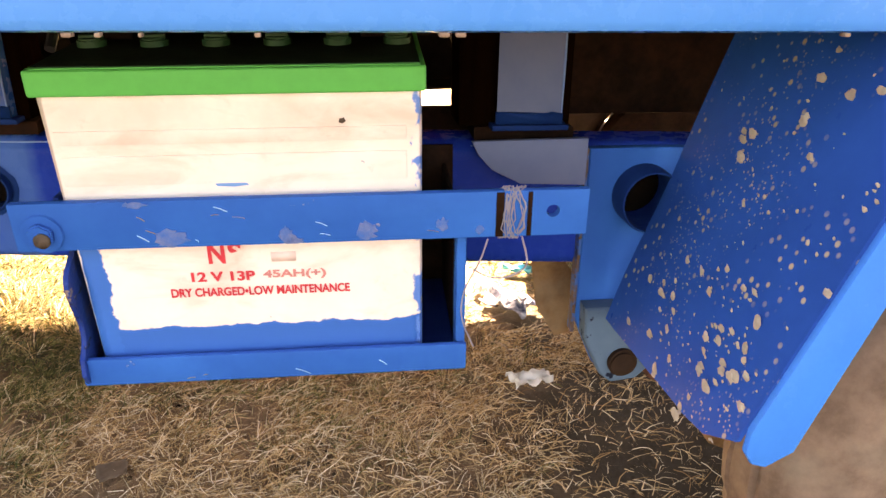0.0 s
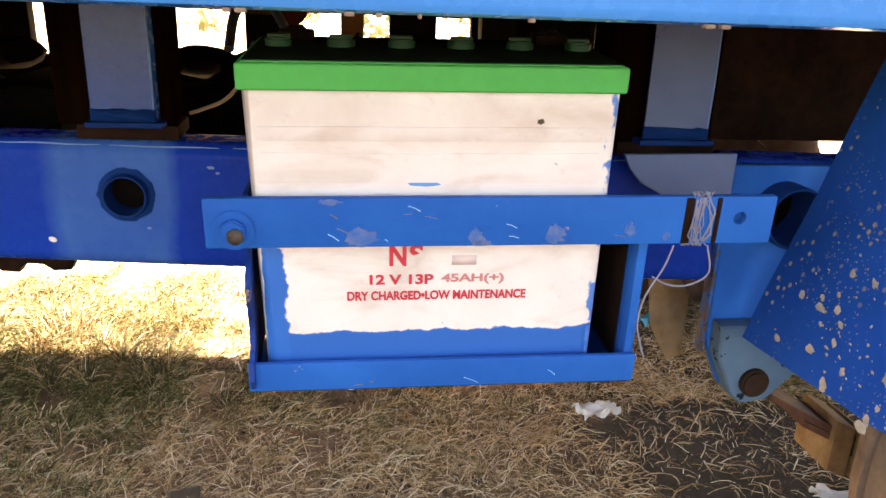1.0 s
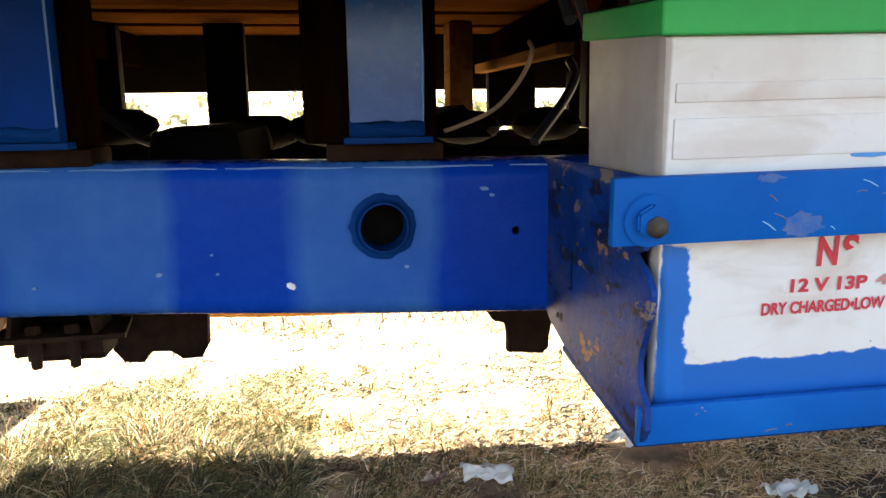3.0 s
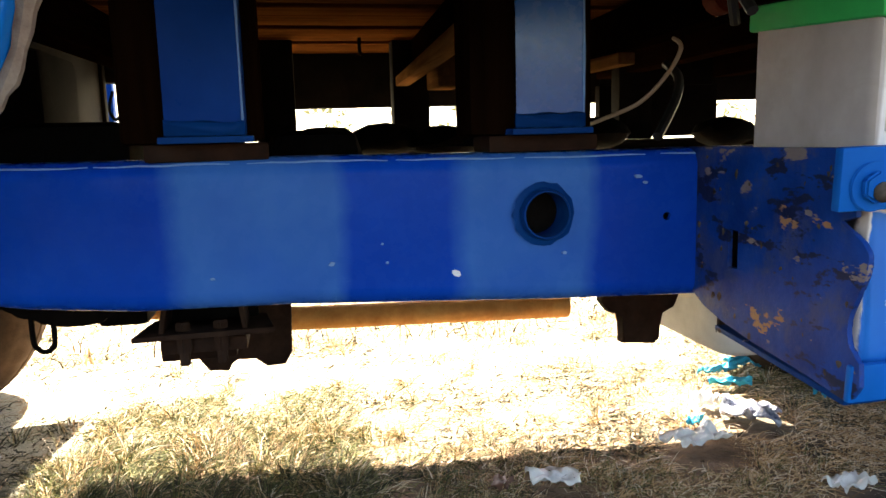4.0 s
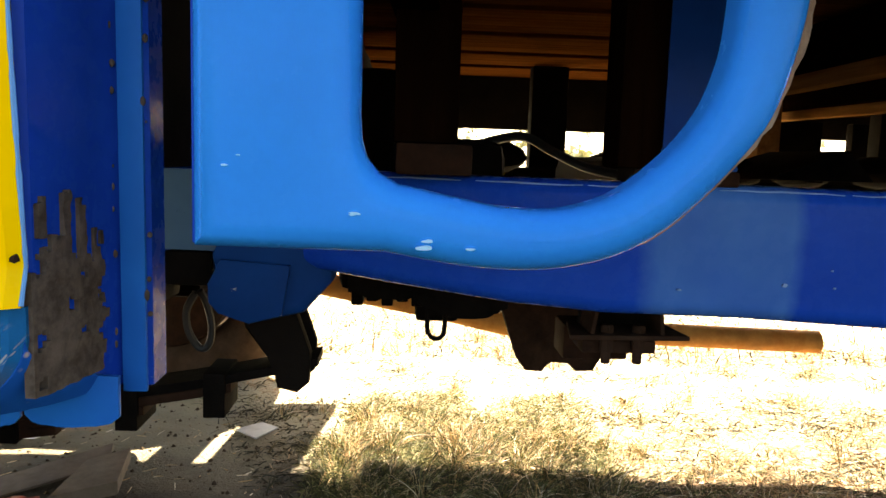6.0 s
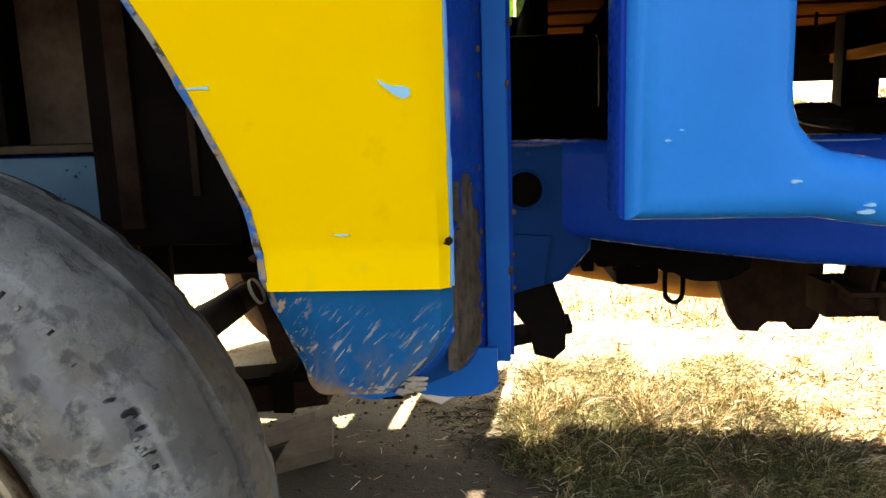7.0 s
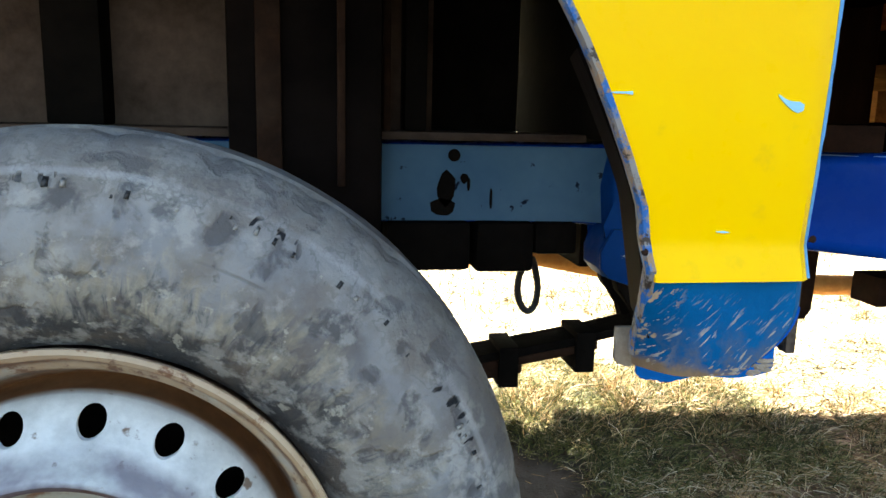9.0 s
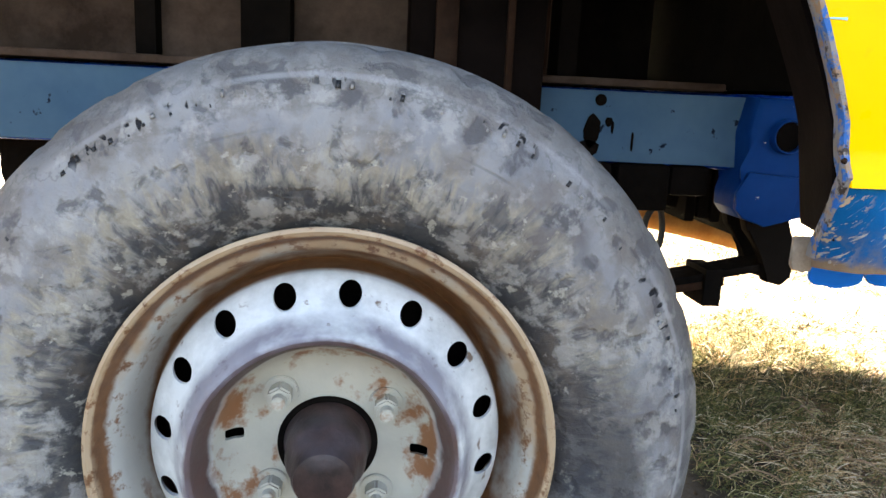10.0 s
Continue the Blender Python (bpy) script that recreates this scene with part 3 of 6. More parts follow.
def cylinder(at, axis, r, length, sides=16, bevel=0.0, bm=None):
    out = bm or bmesh.new()
    q = Vector(axis).normalized().to_track_quat("Z", "Y").to_matrix().to_4x4()
    made = bmesh.ops.create_cone(out, cap_ends=True, segments=sides, radius1=r, radius2=r, depth=length, matrix=Matrix.Translation(at) @ q)
    if bevel:
        edges = list({e for v in made["verts"] for e in v.link_edges if len(e.link_faces) == 2 and e.calc_face_angle(0) > 1.0})
        bmesh.ops.bevel(out, geom=edges, offset=bevel, segments=2, affect="EDGES")
    return out


def cut(ob, tool):
    """Cut the bmesh tool out of ob's mesh."""
    bmesh.ops.recalc_face_normals(tool, faces=tool.faces)
    me = bpy.data.meshes.new("tool")
    tool.to_mesh(me)
    tool.free()
    cutter = new("tool", me)
    cutter.matrix_basis = ob.matrix_basis
    mod = ob.modifiers.new("cut", "BOOLEAN")
    mod.operation, mod.object, mod.solver = "DIFFERENCE", cutter, "EXACT"
    kept, inverse = ob.parent, ob.matrix_parent_inverse.copy()
    ob.parent = None
    dg = bpy.context.evaluated_depsgraph_get()
    dg.update()
    made = bpy.data.meshes.new_from_object(ob.evaluated_get(dg))
    ob.modifiers.clear()
    made.name = ob.name
    ob.data = made
    ob.parent = kept
    ob.matrix_parent_inverse = inverse
    bpy.data.objects.remove(cutter)


# ---- the ground ----
def ground_z(x, y):
    z = -0.012 + 0.012 * noise.noise((x * 1.7, y * 1.7, 0)) + 0.006 * noise.noise((x * 6, y * 6, 3))
    dip = max(0.0, min(1.0, (1.05 - y) / 0.35))
    z -= 0.05 * dip * dip * (3 - 2 * dip)
    hill = max(0.0, y - 9.0)
    z += hill * hill / (hill + 25.0) * 0.16 + min(1.0, hill / 20) * 0.8 * noise.noise((x * 0.05, y * 0.05, 7))
    return z


def make_ground():
    def steps(lo, hi, fine0, fine1, fine, grow):
        out, v, d = [], fine0, fine
        while v < fine1:
            out.append(v)
            v += fine
        d = fine
        while v < hi:
            out.append(v)
            d *= grow
            v += d
        out.append(hi)
        v, d = fine0, fine
        low = []
        while v > lo:
            d *= grow
            v -= d
            low.append(max(v, lo))
        return low[::-1] + out

    xs = steps(-400, 400, -2.4, 1.3, 0.03, 1.25)
    ys = steps(-60, 700, 0.7, 3.0, 0.03, 1.15)
    verts = [(x, y, ground_z(x, y)) for y in ys for x in xs]
    nx = len(xs)
    faces = [(j * nx + i, j * nx + i + 1, (j + 1) * nx + i + 1, (j + 1) * nx + i) for j in range(len(ys) - 1) for i in range(nx - 1)]
    me = bpy.data.meshes.new("ground")
    me.from_pydata(verts, [], faces)
    for p in me.polygons:
        p.use_smooth = True
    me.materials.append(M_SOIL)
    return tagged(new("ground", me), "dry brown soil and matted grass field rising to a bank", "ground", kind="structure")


make_ground()


def blades(name, material, spots, label):
    """Many bent blades in one mesh: spots holds (x, y, length, width, lean, turn, curl)."""
    verts, faces = [], []
    for x, y, length, width, lean, turn, curl in spots:
        z = ground_z(x, y) - 0.002
        dx, dy = math.cos(turn), math.sin(turn)
        px, py = -dy * width / 2, dx * width / 2
        n = len(verts)
        ox, oy, oz, a = x, y, z, lean
        steps = 3
        for k in range(steps + 1):
            w = 1.0 - 0.85 * k / steps
            verts.append((ox - px * w, oy - py * w, oz))
            verts.append((ox + px * w, oy + py * w, oz + width * 0.4))
            s = length / steps
            ox += dx * s * math.cos(a)
            oy += dy * s * math.cos(a)
            oz = max(oz + s * math.sin(a), z + 0.003)
            a -= curl
            turn2 = random.uniform(-0.45, 0.45)
            dx, dy = dx * math.cos(turn2) - dy * math.sin(turn2), dx * math.sin(turn2) + dy * math.cos(turn2)
        for k in range(steps):
            faces.append((n + 2 * k, n + 2 * k + 1, n + 2 * k + 3, n + 2 * k + 2))
    me = bpy.data.meshes.new(name)
    me.from_pydata(verts, [], faces)
    me.materials.append(material)
    return tagged(new(name, me), label, "grass", kind="stuff")


def bare(x, y):
    """How bare the soil is: the wheel track towards the front of the truck, and patches."""
    b = max(0.0, min(1.0, (-x - 1.04 + 0.12 * noise.noise((x * 5, y * 5, 2))) / 0.10)) * max(0.0, min(1.0, (2.2 - y) / 0.2))
    patch = noise.noise((x * 1.6 + 4, y * 1.6, 1.5)) * 0.35 + noise.noise((x * 9, y * 9, 9)) * 0.6
    return max(b, min(0.985, (0.42 if y > 1.25 else 0.37) + (1.7 if y > 1.25 else 1.3) * patch))


LITTER = [(0.415, 1.20, 0.05), (-0.118, 1.355, 0.065), (0.245, 1.46, 0.10), (0.385, 1.64, 0.05), (0.435, 1.545, 0.08), (-1.30, 1.79, 0.06), (-0.383, 0.995, 0.04), (0.775, 0.90, 0.05)]


def scatter_grass():
    dry, green, dark = [], [], []
    R = random.Random(5)

    def clear(x, y):
        return any((x - a) ** 2 + (y + 0.03 - b) ** 2 < r * r for a, b, r in LITTER)

    while len(dry) < 52000:
        y = 0.78 + 1.9 * R.random() ** 1.25
        x = R.uniform(-2.0 - 0.1 * y, 1.0 + 0.25 * y)
        if R.random() < bare(x, y) or clear(x, y):
            continue
        if y > 1.55 and R.random() < 0.62:
            continue
        if 1.28 < y < 1.75 and R.random() < 0.8 * max(0.0, min(1.0, (-0.50 - x) / 0.2)):
            continue
        if 1.30 < y < 1.52 and R.random() < 0.55 * max(0.0, min(1.0, (0.15 - x) / 0.4)):
            continue
        if y <= 1.25 and R.random() < 0.85 * max(0.0, min(1.0, (-0.85 - x) / 0.2), min(1.0, (x - 0.22) / 0.25)):
            continue
        dry.append((x, y, R.uniform(0.018, 0.068) * (1.0 if y < 1.3 else 0.8), R.uniform(0.0010, 0.0026) * (1.0 if y < 1.3 else 1.1), R.uniform(0.05, 0.7), R.uniform(0, math.tau), R.uniform(0.1, 0.55)))
    while len(green) < 30000:
        y = 0.78 + 1.3 * R.random()
        x = R.uniform(-1.9, 1.1)
        want = (0.20 if x > -0.5 else 0.75) + 0.9 * noise.noise((x * 1.1 + 2, y * 1.4, 4)) + (0.8 if -1.15 < x < -0.45 and y > 1.26 else -0.25 if y < 1.2 else 0.0)
        if y > 1.78:
            want *= 0.35
        if R.random() > want or R.random() < bare(x, y) or clear(x, y):
            continue
        green.append((x, y, R.uniform(0.014, 0.05), R.uniform(0.0012, 0.0028), R.uniform(0.2, 1.1), R.uniform(0, math.tau), R.uniform(0.1, 0.55)))
    # tufts: a belt at the edge of the light, the rest thinner and further off
    for i in range(230):
        y = 1.45 + 2.2 * R.random() ** 1.3
        x = R.uniform(-1.1 - 0.5 * (y - 1.4), 1.0 + 0.5 * (y - 1.4))
        tall = 0.75
        if i < 34:
            x, y, tall = R.uniform(-1.10, -0.45), R.uniform(1.40, 1.78), 1.0
        elif i < 80:
            x, y, tall = R.uniform(-1.05, 0.45), R.gauss(1.36, 0.07), 0.5
        if clear(x, y):
            continue
        size = R.uniform(0.015, 0.06)
        for k in range(70):
            a, d = R.uniform(0, math.tau), size * math.sqrt(R.random())
            pick = R.random()
            kind = dry if pick < (0.5 if x > -0.35 or y > 1.55 else 0.22) else dark if pick < 0.72 else green
            kind.append((x + d * math.cos(a), y + d * math.sin(a), R.uniform(0.035, 0.10) * tall, R.uniform(0.0012, 0.0026), R.uniform(0.4, 1.4), a + R.uniform(-0.6, 0.6), R.uniform(0.15, 0.5)))
    # dark broken stems lying on the pale sunlit ground, in drifts
    while len(dark) < 21000:
        y = 1.45 + 2.6 * R.random() ** 1.2
        x = R.uniform(-1.2 - 0.5 * (y - 1.4), 1.1 + 0.5 * (y - 1.4))
        if R.random() > 0.32 + 1.5 * noise.noise((x * 3.5, y * 5.5, 12)) + 0.7 * noise.noise((x * 14, y * 20, 3)) or clear(x, y):
            continue
        dark.append((x, y, R.uniform(0.012, 0.05), R.uniform(0.0018, 0.0052), R.uniform(0.0, 0.75), R.uniform(0, math.tau), R.uniform(0.1, 0.6)))
    for i in range(15000):
        y = 2.5 + 9 * R.random() ** 1.6
        x = R.uniform(-0.7 * y - 0.5, 0.75 * y)
        (dry if R.random() < 0.6 else dark).append((x, y, R.uniform(0.05, 0.13), R.uniform(0.003, 0.007), R.uniform(0.2, 1.3), R.uniform(0, math.tau), R.uniform(0.1, 0.4)))
    blades("dry_grass", M_DRYGRASS, dry, "matted dry straw-coloured grass lying on the soil")
    blades("green_grass", M_GREENGRASS, green, "short olive-green grass growing among dry stems")
    blades("dead_grass", M_DEADGRASS, dark, "dark brown and olive dead stems among pale straw")


scatter_grass()


def scatter_shrubs():
    verts, faces = [], []
    R = random.Random(8)
    for i in range(420):
        y = 12 + 110 * R.random() ** 1.4
        x = R.uniform(-0.8 * y, 0.8 * y)
        z0 = ground_z(x, y)
        s = R.uniform(0.25, 0.7) * (0.6 + y / 60)
        for k in range(36):
            a, e, d = R.uniform(0, math.tau), R.uniform(0.05, 1.4), s * R.uniform(0.3, 1.0)
            c = Vector((x + d * math.cos(a) * math.cos(e), y + d * math.sin(a) * math.cos(e), z0 + d * math.sin(e) * 0.8))
            n = len(verts)
            for q in range(3):
                verts.append(c + Vector((R.uniform(-1, 1), R.uniform(-1, 1), R.uniform(-1, 1))) * s * 0.28)
            faces.append((n, n + 1, n + 2))
    me = bpy.data.meshes.new("shrubs")
    me.from_pydata(verts, [], faces)
    me.materials.append(M_SHRUB)
    tagged(new("shrubs", me), "low dry shrubs scattered over the pale bank", "shrub", kind="stuff")


scatter_shrubs()


def scatter_crumbs():
    """Clods, crumbs and chaff lying on the bare soil and among the stems."""
    R = random.Random(17)
    verts, faces, chaff_v, chaff_f = [], [], [], []
    for i in range(6500):
        x, y = R.uniform(-2.0, 0.9), R.uniform(0.8, 2.1)
        if R.random() > 0.25 + 0.75 * bare(x, y):
            continue
        s = 0.0012 + 0.007 * R.random() ** 4
        z, n, a = ground_z(x, y) + s * 0.25, len(verts), R.uniform(0, math.tau)
        for k in range(5):
            b = a + k * math.tau / 5
            d = s * R.uniform(0.7, 1.3)
            verts.append((x + d * math.cos(b), y + d * math.sin(b), z - s * 0.5))
        verts.append((x + s * R.uniform(-0.4, 0.4), y + s * R.uniform(-0.4, 0.4), z + s * R.uniform(0.3, 0.8)))
        faces += [(n + k, n + (k + 1) % 5, n + 5) for k in range(5)]
    for i in range(1500):
        x, y = R.uniform(-2.0, 0.9), R.uniform(0.8, 1.9)
        z, n, a = ground_z(x, y) + 0.003, len(chaff_v), R.uniform(0, math.tau)
        l, w, c, s = R.uniform(0.005, 0.03), R.uniform(0.0005, 0.0018), math.cos(a), math.sin(a)
        up = R.uniform(-0.2, 0.3) * l
        chaff_v += [(x, y, z), (x + l * c, y + l * s, z + max(0.0, up)), (x + l * c - w * s, y + l * s + w * c, z + 0.001 + max(0.0, up)), (x - w * s, y + w * c, z + 0.001)]
        chaff_f.append((n, n + 1, n + 2, n + 3))
    for name, v, f, material, label, category in (("soil_crumbs", verts, faces, M_CRUMB, "loose brown clods and crumbs on bare soil", "soil"), ("chaff", chaff_v, chaff_f, M_DRYGRASS, "broken straw chaff scattered on the soil", "straw")):
        me = bpy.data.meshes.new(name)
        me.from_pydata(v, [], f)
        me.materials.append(material)
        tagged(new(name, me), label, category, kind="stuff")


scatter_crumbs()

# ---- the truck ----
truck = holder("truck", Matrix.Translation((-0.6, 1.25, -0.05)), "blue and yellow light truck with a wooden load bed", "truck")
SKEW = 0.05


def face_y(x):
    return 0.705 - 0.11 * x if x > -0.4 else 0.747 - 0.05 * (x + 0.4)


def rail(name, stations, depth, material, label, flip=1):
    """A pressed channel: stations of (x, y, top, bottom), flanges turned inwards."""
    bm = bmesh.new()
    loops = []
    for x, y, top, bot in stations:
        r, f, w, R0 = 0.018, depth, 0.006, 0.018
        arc = [(R0 - R0 * math.sin(k * math.pi / 12), R0 - R0 * math.cos(k * math.pi / 12)) for k in range(7)]
        sec = [(f, top)] + [(u, top - v) for u, v in arc] + [(u, bot + v) for u, v in arc[::-1]] + [(f, bot), (f, bot + w), (r, bot + w), (w, bot + r), (w, top - r), (r, top - w), (f, top - w)]
        loops.append([bm.verts.new((x + d * SKEW * flip, y + d * flip, z)) for d, z in sec])
    for a, b in zip(loops, loops[1:]):
        for k in range(len(a)):
            bm.faces.new((a[k], a[(k + 1) % len(a)], b[(k + 1) % len(a)], b[k]))
    bm.faces.new(loops[0])
    bm.faces.new(loops[-1][::-1])
    return link(name, bm, material, truck, label)


stations = [(1.6, 0.60, 0.655, 0.505), (0.48, face_y(0.48), 0.655, 0.503), (0.0, face_y(0.0), 0.654, 0.503), (-0.35, face_y(-0.35), 0.654, 0.507), (-0.60, 0.757, 0.657, 0.517), (-0.74, 0.770, 0.657, 0.517),
            (-0.84, 0.79, 0.657, 0.522), (-0.97, 0.85, 0.657, 0.53), (-1.10, 0.93, 0.656, 0.538), (-1.20, 0.975, 0.655, 0.542), (-1.32, 0.985, 0.654, 0.543), (-1.6, 0.985, 0.654, 0.543), (-2.5, 0.985, 0.654, 0.543)]
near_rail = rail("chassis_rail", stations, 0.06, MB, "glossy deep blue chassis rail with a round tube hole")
tool = cylinder((-0.356, 0.742, 0.595), (0, 1, 0), 0.0225, 0.1, 32)
cylinder((0.382, 0.663, 0.598), (0, 1, 0), 0.034, 0.1, 32, bm=tool)
cylinder((-1.372, 0.985, 0.640), (0, 1, 0), 0.008, 0.1, 20, bm=tool)
cylinder((-0.232, 0.73, 0.588), (0, 1, 0), 0.004, 0.1, 16, bm=tool)
cut(near_rail, tool)
far_stations = [(x + SKEW * 1.04, 2.60 - y - 0.5 * SKEW * x, t, b) for x, y, t, b in stations]
# far rail black where the near one is blue: shade painted in
rail("chassis_rail", far_stations, 0.06, M_BLACK, "shade-dark chassis rail of the far side", -1)


# highlight on the rounded top edge of the rail, painted as pale lines
R = random.Random(41)
at = -0.98
while at < 0.20:
    run = R.uniform(0.04, 0.16)
    path = []
    for k in range(7):
        x = at + run * k / 6
        (xa, ya, za, _), (xb, yb, zb, _) = next((p, q) for q, p in zip(stations[1:], stations[2:]) if p[0] <= x <= q[0]) if x < 0.47 else (stations[1], stations[1])
        t = (x - xa) / (xb - xa)
        path.append((x, ya + (yb - ya) * t + 0.0050, za + (zb - za) * t - 0.0050 + R.uniform(-0.0006, 0.0006)))
    link("worn_edge", tube(path, lambda t: 0.0005 + 0.0006 * math.sin(t * math.pi), 6), M_PALELINE, near_rail)
    at += run + R.uniform(0.002, 0.02)


def stub(x, y0, y1, z, r, wall, material, label):
    prof = [(y0, r), (y0, r + wall * 0.6), (y0 + 0.002, r + wall), (y1, r + wall), (y1, r)]
    ob = link("pipe_stub", lathe(prof, 32, closed=True), material, truck, label)
    ob.location = (x, 0, z)
    return ob


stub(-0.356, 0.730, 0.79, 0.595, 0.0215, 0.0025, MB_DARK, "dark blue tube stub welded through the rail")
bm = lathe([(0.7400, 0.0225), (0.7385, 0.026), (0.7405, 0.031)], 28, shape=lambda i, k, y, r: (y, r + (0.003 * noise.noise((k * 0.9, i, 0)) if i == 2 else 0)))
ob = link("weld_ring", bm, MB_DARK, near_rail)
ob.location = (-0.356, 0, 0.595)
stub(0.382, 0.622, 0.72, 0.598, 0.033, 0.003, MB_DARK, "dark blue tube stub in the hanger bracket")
bm = prism([(-0.4462, 0.5440), (-0.4432, 0.5448), (-0.4388, 0.5428), (-0.4378, 0.5392), (-0.4402, 0.5376), (-0.4440, 0.5388), (-0.4466, 0.5412)], 0.7462, 0.7490, bevel=0.0004)
link("paint_chip", bm, M_PAPER, near_rail)
for x, z, w in [(-0.560, 0.556, 0.0030), (-0.668, 0.548, 0.0020), (-0.512, 0.573, 0.0016), (-0.508, 0.555, 0.0018), (-0.335, 0.556, 0.0026), (-0.262, 0.628, 0.0040), (-0.255, 0.622, 0.0024)]:
    pts = [(x + w * math.cos(a) * (1 + 0.7 * noise.noise((a, x * 60, 0))), z + 0.6 * w * math.sin(a) * (1 + 0.7 * noise.noise((a, x * 70, 4)))) for a in [k * math.tau / 9 for k in range(9)]]
    y = 0.747 - 0.05 * (x + 0.4) if x < -0.4 else face_y(x)
    link("paint_chip", prism(pts, y - 0.0018, y + 0.002, bevel=0), M_PALELINE, near_rail)
# dents and drips on the front end of the rail
for i, (x, z, w, h) in enumerate([(-1.388, 0.592, 0.012, 0.024), (-1.393, 0.566, 0.017, 0.012), (-1.363, 0.606, 0.006, 0.007), (-1.357, 0.598, 0.0022, 0.010), (-1.325, 0.578, 0.0018, 0.016)]):
    pts = [(x + w * math.cos(a) * (1 + 0.4 * noise.noise((a, i, 0))), z + h * math.sin(a) * (1 + 0.3 * noise.noise((a, i, 5)))) for a in [k * math.tau / 12 for k in range(12)]]
    link("oil_stain", prism(pts, 0.9780, 0.9805, bevel=0), M_BLACK, near_rail)
# black disc stands in for the dark rail hole the facing covers
link("oil_stain", cylinder((-1.378, 0.9788, 0.637), (0, 1, 0), 0.0085, 0.003, 20), M_BLACK, near_rail)
link("rail_facing", prism([(-2.5, 0.9795), (-1.32, 0.9795), (-1.202, 0.9692), (-1.165, 0.953), (-1.165, 0.958), (-1.202, 0.9742), (-1.32, 0.9845), (-2.5, 0.9845)], 0.5475, 0.6505, "z", 0.0005), MB_FACED, truck, "faded grey-blue paint on the front rail")

# posts between rail and bed
POSTS = [(0.212, 0.072, MB_CHALKY), (-0.383, 0.066, MB_GREY), (-0.698, 0.067, MB_NAVY), (0.80, 0.066, MB_GREY)]
# black discs added inside tube and hole stand in for their dark depth
bm = cylinder((-0.356, 0.765, 0.595), (0, 1, 0), 0.0218, 0.004, 24)
link("tube_plug", bm, M_BLACK, truck)
link("hole_plug", cylinder((-0.232, 0.742, 0.588), (0, 1, 0), 0.0075, 0.004, 16), M_BLACK, truck)
for x, w, material in POSTS:
    y = face_y(x) - 0.012
    # a flat plate with a short flange turned back on one side
    pts = [(x, y + SKEW * w), (x + w, y), (x + w + 0.002, y + 0.016), (x + w - 0.003, y + 0.016), (x + w - 0.004, y + 0.005), (x + 0.001, y + 0.005 + SKEW * w)]
    post = link("bed_post", prism(pts, 0.677, 0.90, "z", 0.0012), material, truck, "blue painted steel post under the load bed")
    base = [(x - 0.001, y - 0.0012 + SKEW * w), (x + w + 0.001, y - 0.0012), (x + w + 0.001, y + 0.003), (x - 0.001, y + 0.003 + SKEW * w)]
    bm = prism(base, 0.6775, 0.690, "z", 0.0)
    bmesh.ops.subdivide_edges(bm, edges=bm.edges, cuts=5)
    for v in bm.verts:
        if v.co.z > 0.6899:
            v.co.z += 0.005 * noise.noise((v.co.x * 90, x, 0))
    link("post_base", bm, MB_DARK, post, "dark blue band at the post's foot")
    # pale line down the right edge of the plate
    link("weld_edge", tube([(x + w - 0.0005, y - 0.0006, z) for z in (0.69, 0.74, 0.80, 0.86, 0.90)], 0.0011, 5, wobble=0.5), M_PALELINE, post)
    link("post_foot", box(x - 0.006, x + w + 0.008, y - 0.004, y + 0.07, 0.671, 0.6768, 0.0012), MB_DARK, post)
    plate = prism([(x - 0.022, y + 0.020), (x + w + 0.020, y + 0.016), (x + w + 0.018, y + 0.09), (x - 0.020, y + 0.09)], 0.6545, 0.6706, "z", 0.003)
    link("packing_block", plate, M_RUST, truck, "rust-brown packing piece on the rail")
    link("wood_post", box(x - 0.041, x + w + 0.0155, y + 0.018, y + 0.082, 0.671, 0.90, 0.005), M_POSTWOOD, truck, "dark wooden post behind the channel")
    # far side, black instead of blue to paint in its shade
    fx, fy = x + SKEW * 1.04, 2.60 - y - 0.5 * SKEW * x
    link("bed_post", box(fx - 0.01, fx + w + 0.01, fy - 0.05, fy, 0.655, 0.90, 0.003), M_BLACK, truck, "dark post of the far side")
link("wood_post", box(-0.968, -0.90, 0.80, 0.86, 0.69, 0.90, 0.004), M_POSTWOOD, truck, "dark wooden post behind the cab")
link("packing_block", box(-0.965, -0.885, 0.79, 0.87, 0.657, 0.69, 0.004), M_RUST, truck, "rusty packing block on the rail")

# joists and planks of the bed
for x in (-0.99, -0.365, -0.03, 0.2, 0.55, 0.9):
    pts = [(x, 0.47), (x + 0.05, 0.47), (x + 0.05 + SKEW * 1.7, 2.12), (x + SKEW * 1.7, 2.12)]
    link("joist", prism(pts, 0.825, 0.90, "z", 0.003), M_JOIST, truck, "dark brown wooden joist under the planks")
for x, y0, y1, lean in ((-0.385, 0.86, 1.92, 0.055), (0.005, 1.35, 1.95, -0.02)):
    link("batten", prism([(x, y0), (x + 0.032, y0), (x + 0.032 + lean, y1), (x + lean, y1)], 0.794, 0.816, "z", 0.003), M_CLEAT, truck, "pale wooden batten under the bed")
y = 0.42
k = 0
while y < 2.1:
    w = (0.085, 0.07, 0.095, 0.08)[k % 4]
    link("plank", box(-1.08, 1.7, y, y + w - 0.006, 0.900 + 0.003 * (k % 3), 0.925 + 0.003 * (k % 3), 0.002), M_PLANK, truck)
    y += w
    k += 1
link("bed_lining", box(-1.08, 1.7, 0.42, 2.13, 0.935, 0.945, 0), M_BROWNDARK, truck, "dark boards over the bed planks")
